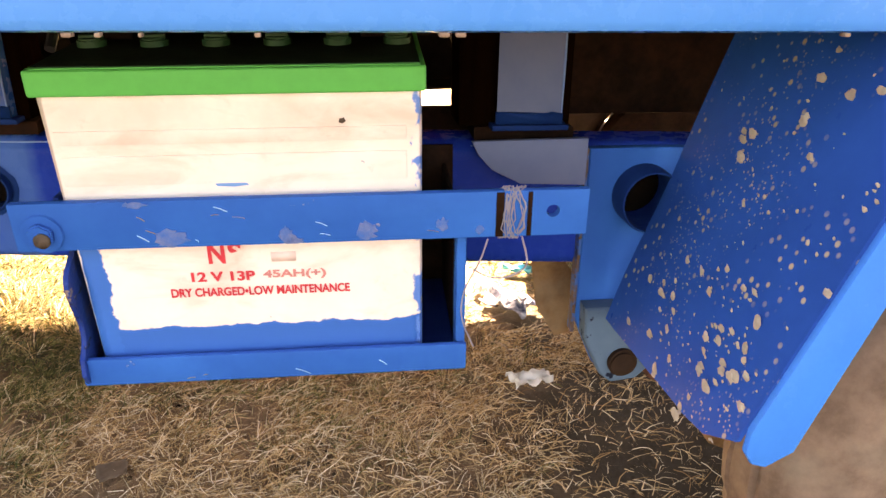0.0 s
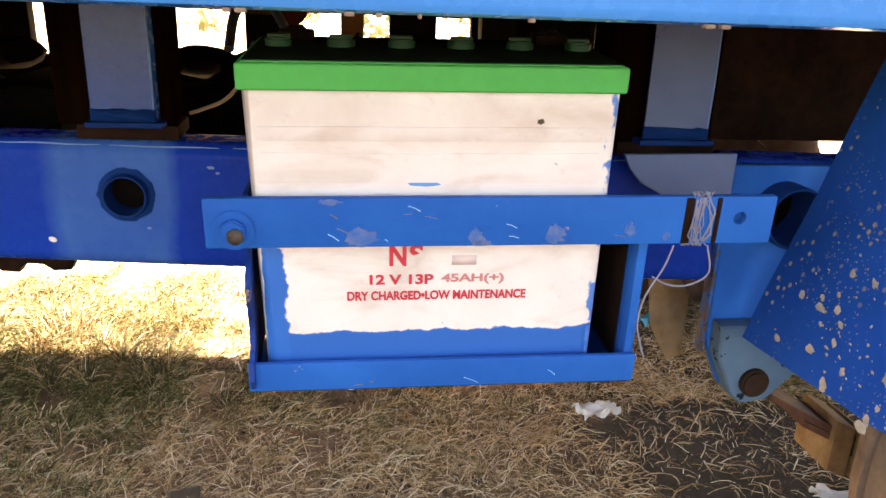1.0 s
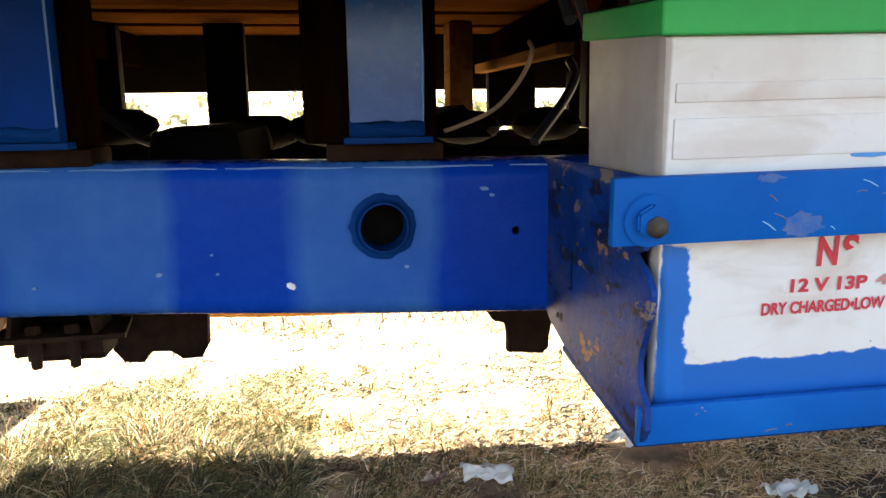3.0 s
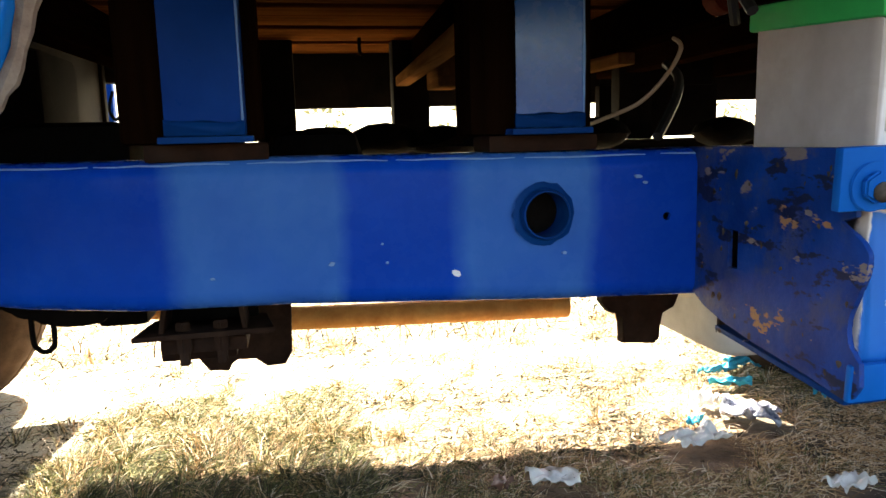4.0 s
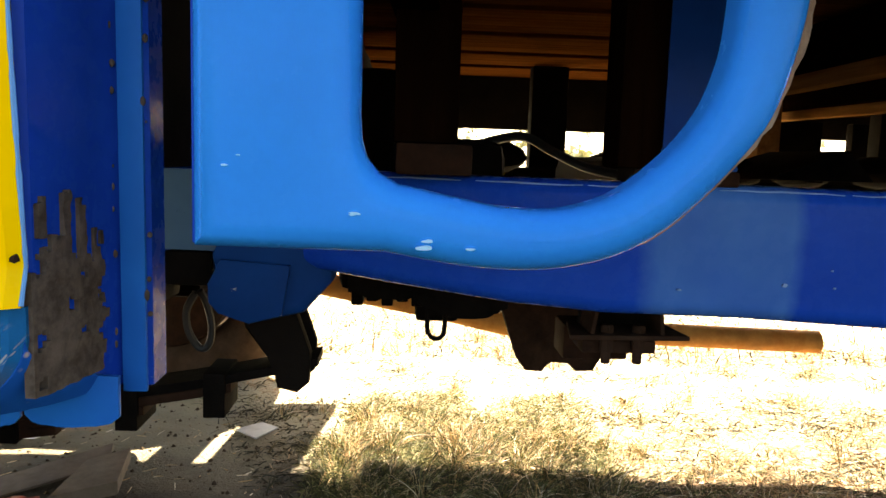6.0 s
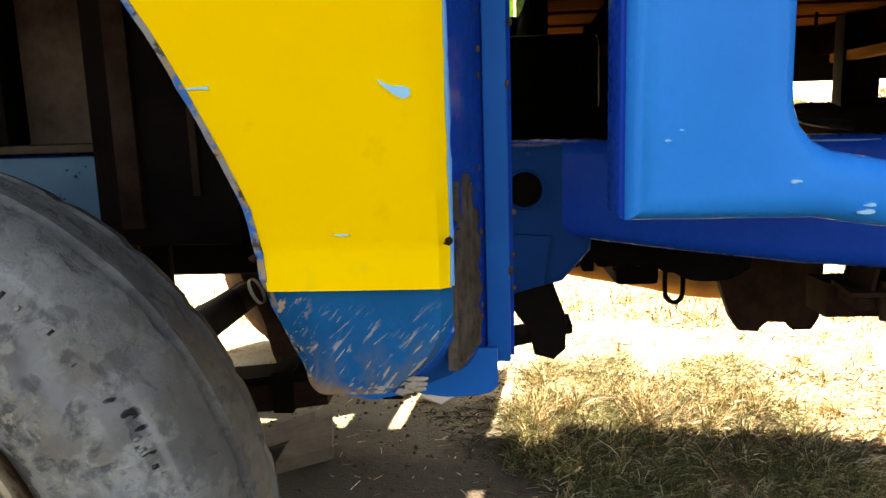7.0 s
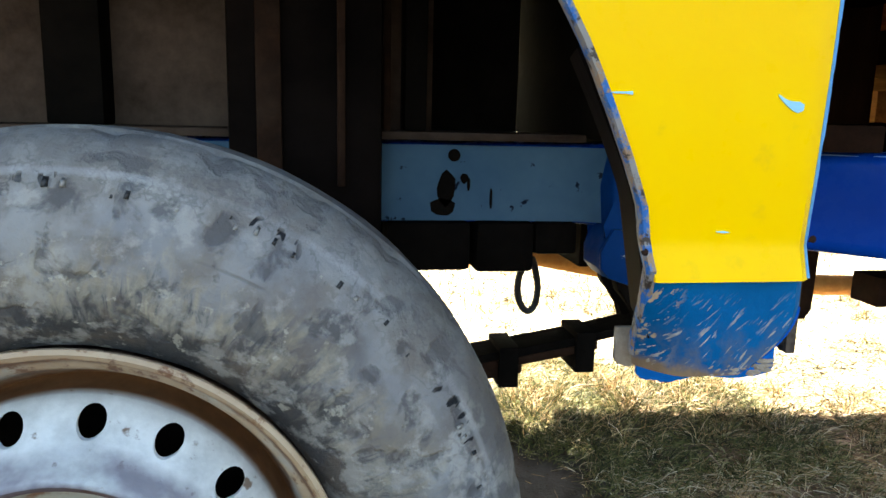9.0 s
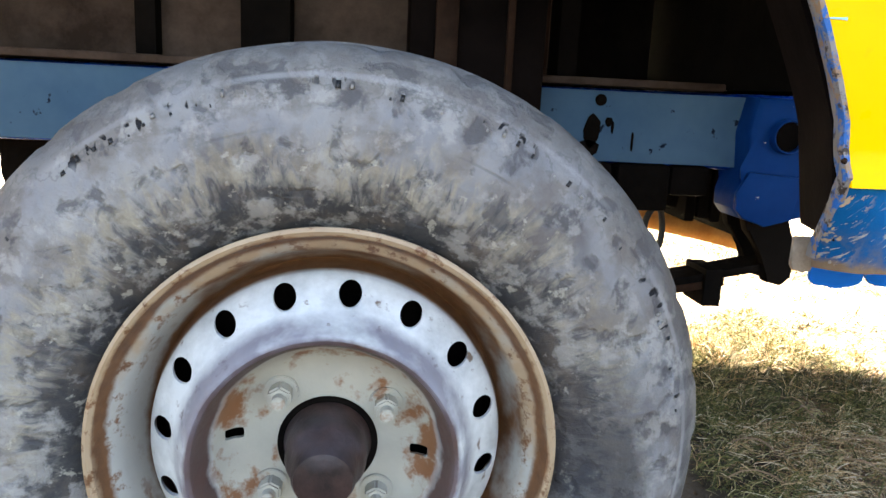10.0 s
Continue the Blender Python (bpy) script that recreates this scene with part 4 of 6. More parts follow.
# skirts and walls of the bed
pts = [(0.362, 0.815), (0.367, 0.808), (0.376, 0.806), (0.440, 0.806), (0.446, 0.812), (0.446, 0.90), (0.362, 0.90)]
bed_skirt = link("bed_skirt", prism(pts, -0.74, 1.7, "x", 0.002), MB_SKIRT, truck, "bright blue steel skirt along the bed edge")
for i in range(26):
    x = -0.7 + 2.2 * random.random()
    link("rust_chip", box(x, x + random.uniform(0.002, 0.007), 0.364, 0.371, 0.8042, 0.8070, 0.001), M_RUST_PALE, bed_skirt)
link("bed_wall", box(-1.08, 1.7, 0.365, 0.40, 0.90, 1.42, 0.004), MB_LIGHT, truck, "bright blue side wall of the load bed")
# the far skirt is blackened for its shade
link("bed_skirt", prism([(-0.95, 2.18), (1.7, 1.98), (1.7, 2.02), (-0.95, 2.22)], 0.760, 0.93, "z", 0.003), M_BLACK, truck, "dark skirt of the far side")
link("bed_wall", box(-1.08, 1.7, 2.13, 2.17, 0.93, 1.42, 0.004), MB_LIGHT, truck, "blue side wall of the far side")
link("bed_front", box(-1.085, -1.05, 0.45, 2.15, 0.93, 1.6, 0.004), MB, truck, "blue front board of the load bed")

link("bed_post", box(-0.93, -0.85, 1.87, 1.91, 0.655, 0.90, 0.004), M_BLACK, truck, "dark front post of the far side")
link("bed_hook", tube(curve([(-0.985, 1.95, 0.80), (-0.995, 1.95, 0.76), (-0.985, 1.95, 0.735), (-0.97, 1.95, 0.745), (-0.965, 1.95, 0.77)], 5), 0.004, 6), M_BLACK, truck, "dark hook hanging from the bed")

# beam and lower board are added to shut out bright gaps
link("bed_beam", box(-1.10, -0.952, 2.16, 2.20, 0.835, 0.93, 0.004), M_BLACK, truck, "added dark beam trimming the far-side gap")
link("bed_front", box(-1.085, -1.05, 1.45, 2.15, 0.70, 0.925, 0.004), M_BLACK, truck, "added dark board closing the gap behind the cab")

# curved side panel behind the cab
inner = [(-0.982, 0.70), (-0.981, 0.676), (-0.974, 0.664), (-0.955, 0.656), (-0.911, 0.649), (-0.868, 0.646), (-0.838, 0.652), (-0.815, 0.664), (-0.784, 0.693), (-0.765, 0.727), (-0.757, 0.776), (-0.756, 0.90)]
outer = [(-0.712, 0.90), (-0.714, 0.80), (-0.718, 0.757), (-0.730, 0.711), (-0.750, 0.680), (-0.785, 0.643), (-0.815, 0.623), (-0.845, 0.613), (-0.88, 0.609), (-0.92, 0.611), (-0.97, 0.619)]


def dense(points, n=4):
    return [(p.x, p.y) for p in curve([(u, v, 0) for u, v in points], n)]




def even(points, gap):
    """The line again with points at even distances."""
    out, left = [points[0]], gap
    for (u0, v0), (u1, v1) in zip(points, points[1:]):
        d = math.hypot(u1 - u0, v1 - v0)
        at = left
        while at <= d:
            out.append((u0 + (u1 - u0) * at / d, v0 + (v1 - v0) * at / d))
            at += gap
        left = at - d
    return out


def pressed(points, y0, y1, round_by, steps=5):
    """An outline given depth from y0 (front) to y1, its front edge rolled over smoothly."""
    n = len(points)
    area = sum(points[i][0] * points[(i + 1) % n][1] - points[(i + 1) % n][0] * points[i][1] for i in range(n))
    side = 1.0 if area > 0 else -1.0
    inward = []
    for i in range(n):
        (ax, az), (bx, bz), (cx, cz) = points[i - 1], points[i], points[(i + 1) % n]
        d0, d1 = Vector((bx - ax, bz - az)).normalized(), Vector((cx - bx, cz - bz)).normalized()
        m = Vector((-(d0.y + d1.y), d0.x + d1.x)) * side
        inward.append(m / max(0.25, m.length_squared / 2))
    bm = bmesh.new()
    rows = [[bm.verts.new((u, y1, v)) for u, v in points]]
    for k in range(steps + 1):
        a = k / steps * math.pi / 2
        d, y = round_by * (1 - math.cos(a)), y0 + round_by * (1 - math.sin(a))
        rows.append([bm.verts.new((u + w.x * d, y, v + w.y * d)) for (u, v), w in zip(points, inward)])
    for p, q in zip(rows, rows[1:]):
        for i in range(n):
            bm.faces.new((p[i], p[(i + 1) % n], q[(i + 1) % n], q[i]))
    bm.faces.new(rows[0])
    bm.faces.new(rows[-1])
    return bm


corner = [(-0.982, 0.90), (-0.982, 0.80), (-0.982, 0.70), (-0.981, 0.686), (-0.9775, 0.675), (-0.970, 0.6655), (-0.958, 0.659)]
outline = [(-1.079, 0.90)] + corner + even(dense(inner[4:], 8), 0.0085)[1:-1] + [(-0.756, 0.90)] + even(dense(outer, 8), 0.0085) + [(-1.079, 0.619)]
side_panel = link("curved_side_panel", pressed(outline, 0.452, 0.486, 0.0165, 6), MB_LIGHT, truck, "bright blue panel with a swept curved arm")
# deeper blue than its panel: the side's shade is in the colour
link("panel_lip", box(-1.0825, -1.0785, 0.4725, 0.522, 0.6195, 0.9, 0.0015), MB, truck, "return of the curved panel, deep blue as its shaded side")
rim_path = curve([(x + 0.004, 0.480, z) for x, z in outer[0:7]], 5)
link("rust_edge", tube(rim_path, lambda t: (0.0062 * (1 - t) + 0.0018) * (1 + 0.5 * noise.noise((t * 23, 0, 0))), 7, wobble=0.3), M_RUST_PALE, side_panel, "crumbling rust along the panel edge")
for x, z, s in [(-0.942, 0.623, 0.0036), (-0.940, 0.627, 0.0025), (-0.914, 0.623, 0.002), (-0.983, 0.642, 0.0025), (-1.058, 0.668, 0.0016), (-1.05, 0.674, 0.001)]:
    pts = [(x + s * 1.3 * math.cos(a) * (1 + 0.8 * noise.noise((a * 2, x * 40, 0))), z + s * 0.4 * math.sin(a) * (1 + 0.9 * noise.noise((a * 3, x * 90, 5)))) for a in [k * math.tau / 10 for k in range(10)]]
    link("paint_chip", prism(pts, 0.4508, 0.4535, bevel=0), M_CHIP, side_panel)

# ---- cab corner: yellow panel over blue ----
def arch_x(z):
    """The rear edge of the front wheel arch."""
    pts = [(0.485, -1.301), (0.51, -1.304), (0.54, -1.310), (0.575, -1.316), (0.63, -1.326), (0.664, -1.340), (0.703, -1.358), (0.739, -1.376), (0.779, -1.400), (0.86, -1.452), (0.96, -1.54)]
    for (a, xa), (b, xb) in zip(pts, pts[1:]):
        if z <= b:
            t = (z - a) / (b - a)
            return xa + (xb - xa) * t
    return pts[-1][1]


def panel_y(z):
    if z < 0.600:
        return 0.4745 + 0.0085 * (z - 0.5746) / 0.0254 if z > 0.5746 else 0.481 + 0.06 * max(0, 0.52 - z)
    return 0.483 - 0.011 * math.sin(min(1.0, (z - 0.6) / 0.22) * math.pi / 2)


def bend(z):
    """How far the lower front corner of the sill is bent inwards."""
    return 0.045 * max(0.0, min(1.0, (0.580 - z) / 0.070)) ** 1.25


def sheet(name, zs, cols, right, material, label, lip=0.0):
    bm = bmesh.new()
    rows = []
    for z in zs:
        row = []
        xl, xr = arch_x(z) + lip, right(z)
        for k in range(cols + 1):
            t = k / cols
            x = xl + (xr - xl) * t
            y = panel_y(z) + 0.006 * max(0.0, (t - 0.93) / 0.07) ** 2 + bend(z) * max(0.0, 1.0 - t / 0.38) ** 1.6
            row.append(bm.verts.new((x, y, z - 0.12 * bend(z) * max(0.0, 1.0 - t / 0.38))))
        rows.append(row)
    for a, b in zip(rows, rows[1:]):
        for k in range(cols):
            bm.faces.new((a[k], a[k + 1], b[k + 1], b[k]))
    geom = bmesh.ops.extrude_face_region(bm, geom=list(bm.faces))
    bmesh.ops.translate(bm, verts=[v for v in geom["geom"] if isinstance(v, bmesh.types.BMVert)], vec=(0, 0.004, 0))
    return link(name, bm, material, truck, label)


def right_edge(z):
    return -1.190


def low_right(z):
    return -1.190 - 0.044 * max(0.0, (0.552 - z) / 0.052) ** 1.9


cab_panel = sheet("cab_panel", [0.5750 + 0.0082 * i for i in range(28)], 16, right_edge, M_YELLOW, "bright yellow cab corner panel with small paint chips", 0.003)
sheet("cab_band", [0.797, 0.82, 0.86, 0.90, 0.95], 10, right_edge, MB_LIGHT, "blue band above the yellow panel")
sheet("cab_sill", [0.500 + 0.00744 * i for i in range(11)], 16, low_right, MB_STREAK, "blue sill streaked with dried mud")
chips = [(-1.222, 0.7045, [(-0.0105, 0.0062), (-0.0085, 0.0050), (-0.005, 0.0030), (0.0, 0.0016), (0.006, 0.0016), (0.0098, -0.0006), (0.0095, -0.0045), (0.0055, -0.0064), (0.001, -0.0046), (-0.0045, -0.0006), (-0.0085, 0.0028), (-0.0102, 0.0046)]),
         (-1.349, 0.7085, [(-0.010, 0.0004), (-0.004, 0.0009), (0.004, 0.0011), (0.0075, 0.0016), (0.0078, -0.0008), (0.003, -0.0003), (-0.005, -0.0004)]),
         (-1.262, 0.6110, [(-0.006, 0.0004), (0.001, 0.0009), (0.006, 0.0), (0.001, -0.0006)])]
for x, z, pts in chips:
    link("paint_chip", prism([(x + u, z + v) for u, v in pts], panel_y(z) - 0.0012, panel_y(z) + 0.001, bevel=0), M_CHIP, cab_panel, "bare pale blue paint chip")
link("panel_edge", tube([(-1.1895, panel_y(z) + 0.0060, z) for z in [0.5760 + 0.0082 * i for i in range(28)]], 0.0016, 6, wobble=0.25), M_EDGEBLUE, cab_panel, "pale blue line along the panel edge")
# folded lip of the wheel arch
bm = bmesh.new()
prev = None
for i in range(40):
    z = 0.503 + 0.447 * i / 39
    x, y = arch_x(z), panel_y(z) + bend(z)
    j = 0.0015 * noise.noise((z * 60, 0, 0))
    ring = [bm.verts.new(p) for p in ((x + 0.004, y - 0.0015, z), (x - 0.0005 + j * 0.5, y - 0.001, z), (x - 0.002 + j, y + 0.003, z), (x + 0.002 + j, y + 0.018 + 2 * j, z), (x + 0.006, y + 0.018, z), (x + 0.005, y + 0.004, z))]
    if prev:
        for k in range(6):
            bm.faces.new((prev[k], prev[(k + 1) % 6], ring[(k + 1) % 6], ring[k]))
    prev = ring
link("arch_lip", bm, M_LIP, truck, "scraped blue and rusted wheel arch lip")
# inner wall of the corner behind the lip
bm = bmesh.new()
prev = None
for i in range(16):
    z = 0.524 + 0.216 * i / 15
    x = arch_x(z)
    ring = [bm.verts.new(p) for p in ((x + 0.004, 0.505, z), (x + 0.030, 0.60, z), (x + 0.034, 0.60, z), (x + 0.008, 0.505, z))]
    if prev:
        for k in range(4):
            bm.faces.new((prev[k], prev[(k + 1) % 4], ring[(k + 1) % 4], ring[k]))
    prev = ring
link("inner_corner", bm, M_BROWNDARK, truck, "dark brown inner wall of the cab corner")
# rear jamb of the corner and its flange
bm = bmesh.new()
prof = [(-1.195, 0.4935), (-1.189, 0.4965), (-1.176, 0.555), (-1.172, 0.585), (-1.168, 0.590), (-1.150, 0.586), (-1.146, 0.590), (-1.146, 0.62), (-1.150, 0.62), (-1.151, 0.592), (-1.170, 0.597), (-1.177, 0.590), (-1.193, 0.4985)]
bm = prism(prof, 0.492, 0.95, "z", 0.001)
for v in bm.verts:
    if v.co.z < 0.6:
        v.co.z += max(0.0, 0.046 - 0.44 * max(0.0, v.co.y - 0.484))
door_jamb = link("door_jamb", bm, MB, truck, "deep blue folded jamb with a rusty flange")
link("jamb_flange", box(-1.168, -1.149, 0.5835, 0.588, 0.488, 0.95, 0.002), MB_WORN, truck, "bright blue flange strip")
for i in range(26):
    z = 0.52 + 0.4 * i / 26 + random.uniform(-0.006, 0.006)
    s = random.uniform(0.001, 0.0026)
    bm = bmesh.new()
    bmesh.ops.create_icosphere(bm, subdivisions=1, radius=s, matrix=Matrix.Translation((random.choice((-1.172, -1.147)) + random.uniform(-0.002, 0.002), 0.584, z)) @ Matrix.Diagonal((1, 0.8, random.uniform(1, 2.2), 1)))
    link("rust_blister", bm, M_CAKED, door_jamb)
# caked mud in the corner of the jamb
R = random.Random(3)
bm = bmesh.new()
nt, nz = 22, 70
grid = []
for i in range(nz + 1):
    z = 0.513 + 0.139 * i / nz
    row = []
    for k in range(nt + 1):
        t = k / nt
        x, y = -1.188 + 0.017 * t, 0.490 + 0.088 * t
        lump = 0.0010 + 0.0026 * abs(noise.noise((t * 5, z * 38, 1))) + 0.0016 * noise.noise((t * 16, z * 130, 2))
        lump *= 0.3 + 0.7 * min(1.0, t * 3)
        row.append(bm.verts.new((x + max(0.0008, lump), y - 0.3 * lump * min(1.0, t * 4), z + 0.002 * noise.noise((t * 9, z * 60, 6)))))
    grid.append(row)
for i in range(nz):
    for k in range(nt):
        t, h = (k + 0.5) / nt, (i + 0.5) / nz
        top = 0.84 - 0.40 * abs(t - 0.40) + 0.40 * noise.noise((t * 11, 0, 4))
        hole = noise.noise((t * 6, h * 9, 8))
        if h < top and hole > -0.42 and t < 0.84 + 0.14 * noise.noise((h * 12, 1, 1)):
            bm.faces.new((grid[i][k], grid[i][k + 1], grid[i + 1][k + 1], grid[i + 1][k]))
bmesh.ops.delete(bm, geom=[v for v in bm.verts if not v.link_faces], context="VERTS")
geom = bmesh.ops.extrude_face_region(bm, geom=list(bm.faces))
bmesh.ops.translate(bm, verts=[v for v in geom["geom"] if isinstance(v, bmesh.types.BMVert)], vec=(-0.007, 0.001, 0))
link("caked_mud", bm, M_CAKED, truck, "dry brown mud caked in the jamb corner")
# the sill turned round into the jamb
bm = bmesh.new()
rows = []
for i in range(13):
    t = i / 12
    z = 0.552 - 0.052 * t
    p0, p1 = Vector((low_right(z), 0.485, z)), Vector((-1.189 + 0.020 * t, 0.490 + 0.090 * t, 0.540 - 0.042 * t))
    rows.append([bm.verts.new(p0.lerp(p1, k / 6) + Vector((0.004, 0, -0.004)) * math.sin(k / 6 * math.pi) * t) for k in range(7)])
for p, q in zip(rows, rows[1:]):
    for k in range(6):
        bm.faces.new((p[k], p[k + 1], q[k + 1], q[k]))
bmesh.ops.remove_doubles(bm, verts=bm.verts, dist=0.0002)
geom = bmesh.ops.extrude_face_region(bm, geom=list(bm.faces))
bmesh.ops.translate(bm, verts=[v for v in geom["geom"] if isinstance(v, bmesh.types.BMVert)], vec=(-0.002, 0.002, 0.002))
link("sill_return", bm, MB_MUD, truck, "blue sill corner rounded into the jamb")
# inner lower lip, torn in places
for x0, x1, z0, z1, material, label in [(-1.2285, -1.160, 0.470, 0.509, MB_WORN, "bent bright blue lower lip"), (-1.287, -1.2315, 0.469, 0.512, MB_WORN, "bent bright blue lower lip"), (-1.308, -1.284, 0.484, 0.518, M_MUD, "dry muddy tab at the sill corner")]:
    n = 12
    top = [(x0 + (x1 - x0) * k / n, z1) for k in range(n + 1)]
    bot = [(x1 - (x1 - x0) * k / n, z0 + 0.003 * noise.noise((k * 0.8, x0 * 9, 0)) + 0.026 * max(0.0, abs(k / n - 0.5) * 2 - 0.55) ** 1.5) for k in range(n + 1)]
    link("sill_lip", prism(top + bot, 0.555, 0.560, "y", 0.0012), material, truck, label)
bm = bmesh.new()
for i in range(90):
    x = -1.296 + 0.086 * R.random()
    bmesh.ops.create_icosphere(bm, subdivisions=1, radius=R.uniform(0.001, 0.0028), matrix=Matrix.Translation((x, 0.483 + 0.044 * max(0.0, (-1.262 - x) / 0.042) ** 1.6, 0.505 + R.uniform(-0.004, 0.006))) @ Matrix.Diagonal((2.0, 0.6, 0.8, 1)))
for v in bm.verts:
    v.co += Vector((noise.noise(v.co * 300), 0, noise.noise(v.co * 310))) * 0.0016
tagged(link("sill_mud", bm, M_MUD, truck, "dry mud along the sill edge"), kind="stuff")
for x, z, w in [(-1.322, 0.597, 0.0024), (-1.191, 0.606, 0.0026)]:
    bm = bmesh.new()
    bmesh.ops.create_icosphere(bm, subdivisions=2, radius=w, matrix=Matrix.Translation((x, 0.4785, z)))
    for v in bm.verts:
        v.co += Vector((noise.noise(v.co * 500), 0, noise.noise(v.co * 510))) * 0.002
    link("rust_lump", bm, M_BROWN, truck)

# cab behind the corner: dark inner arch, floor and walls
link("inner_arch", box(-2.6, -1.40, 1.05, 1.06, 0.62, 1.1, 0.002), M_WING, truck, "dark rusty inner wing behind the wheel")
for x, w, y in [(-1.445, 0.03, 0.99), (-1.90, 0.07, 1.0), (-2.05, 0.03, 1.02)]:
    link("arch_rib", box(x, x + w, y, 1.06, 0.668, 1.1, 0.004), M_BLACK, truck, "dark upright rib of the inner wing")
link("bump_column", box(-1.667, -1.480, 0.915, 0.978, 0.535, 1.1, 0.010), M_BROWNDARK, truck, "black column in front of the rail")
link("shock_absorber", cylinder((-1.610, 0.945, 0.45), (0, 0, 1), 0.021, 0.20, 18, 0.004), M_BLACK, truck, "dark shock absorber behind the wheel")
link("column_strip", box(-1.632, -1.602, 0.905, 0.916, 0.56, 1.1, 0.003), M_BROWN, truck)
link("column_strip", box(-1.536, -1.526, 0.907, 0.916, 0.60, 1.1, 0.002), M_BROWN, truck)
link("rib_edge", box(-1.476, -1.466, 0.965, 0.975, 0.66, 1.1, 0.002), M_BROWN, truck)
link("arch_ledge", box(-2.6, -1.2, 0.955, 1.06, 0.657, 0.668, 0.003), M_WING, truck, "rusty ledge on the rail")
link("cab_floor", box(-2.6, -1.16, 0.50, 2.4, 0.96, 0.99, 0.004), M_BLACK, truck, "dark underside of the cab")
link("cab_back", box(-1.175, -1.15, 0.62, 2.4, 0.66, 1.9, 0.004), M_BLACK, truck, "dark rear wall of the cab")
link("cab_side", box(-2.6, -1.15, 0.475, 0.50, 0.95, 1.9, 0.01), M_YELLOW, truck, "yellow cab side above the wheel arch")
link("cab_side", box(-2.6, -1.08, 2.40, 2.43, 0.95, 1.9, 0.01), M_YELLOW, truck, "yellow cab side of the far side")
link("cab_corner", box(-1.285, -1.075, 2.38, 2.42, 0.49, 0.95, 0.006), MB_DARK, truck, "cab corner of the far side")
# unseen plate, added to narrow the strip of sun on the soil
link("mud_flap", box(-1.43, -1.33, 2.30, 2.33, 0.20, 0.95, 0.004), M_BLACK, truck, "unseen plate added to narrow the sun strip")
link("cab_roof", box(-2.6, -1.15, 0.475, 2.43, 1.88, 1.92, 0.01), M_YELLOW, truck, "yellow cab roof")
link("cab_front", box(-2.64, -2.6, 0.475, 2.43, 0.55, 1.9, 0.01), M_YELLOW, truck, "yellow cab front")

# ---- wheels ----
TYRE = [(0.556, 0.212), (0.546, 0.222), (0.536, 0.236), (0.526, 0.256), (0.520, 0.280), (0.520, 0.300), (0.525, 0.318), (0.532, 0.333), (0.536, 0.340), (0.5395, 0.3435), (0.547, 0.353), (0.556, 0.362), (0.567, 0.3695), (0.585, 0.374), (0.590, 0.368), (0.596, 0.368), (0.600, 0.3755), (0.62, 0.376)]


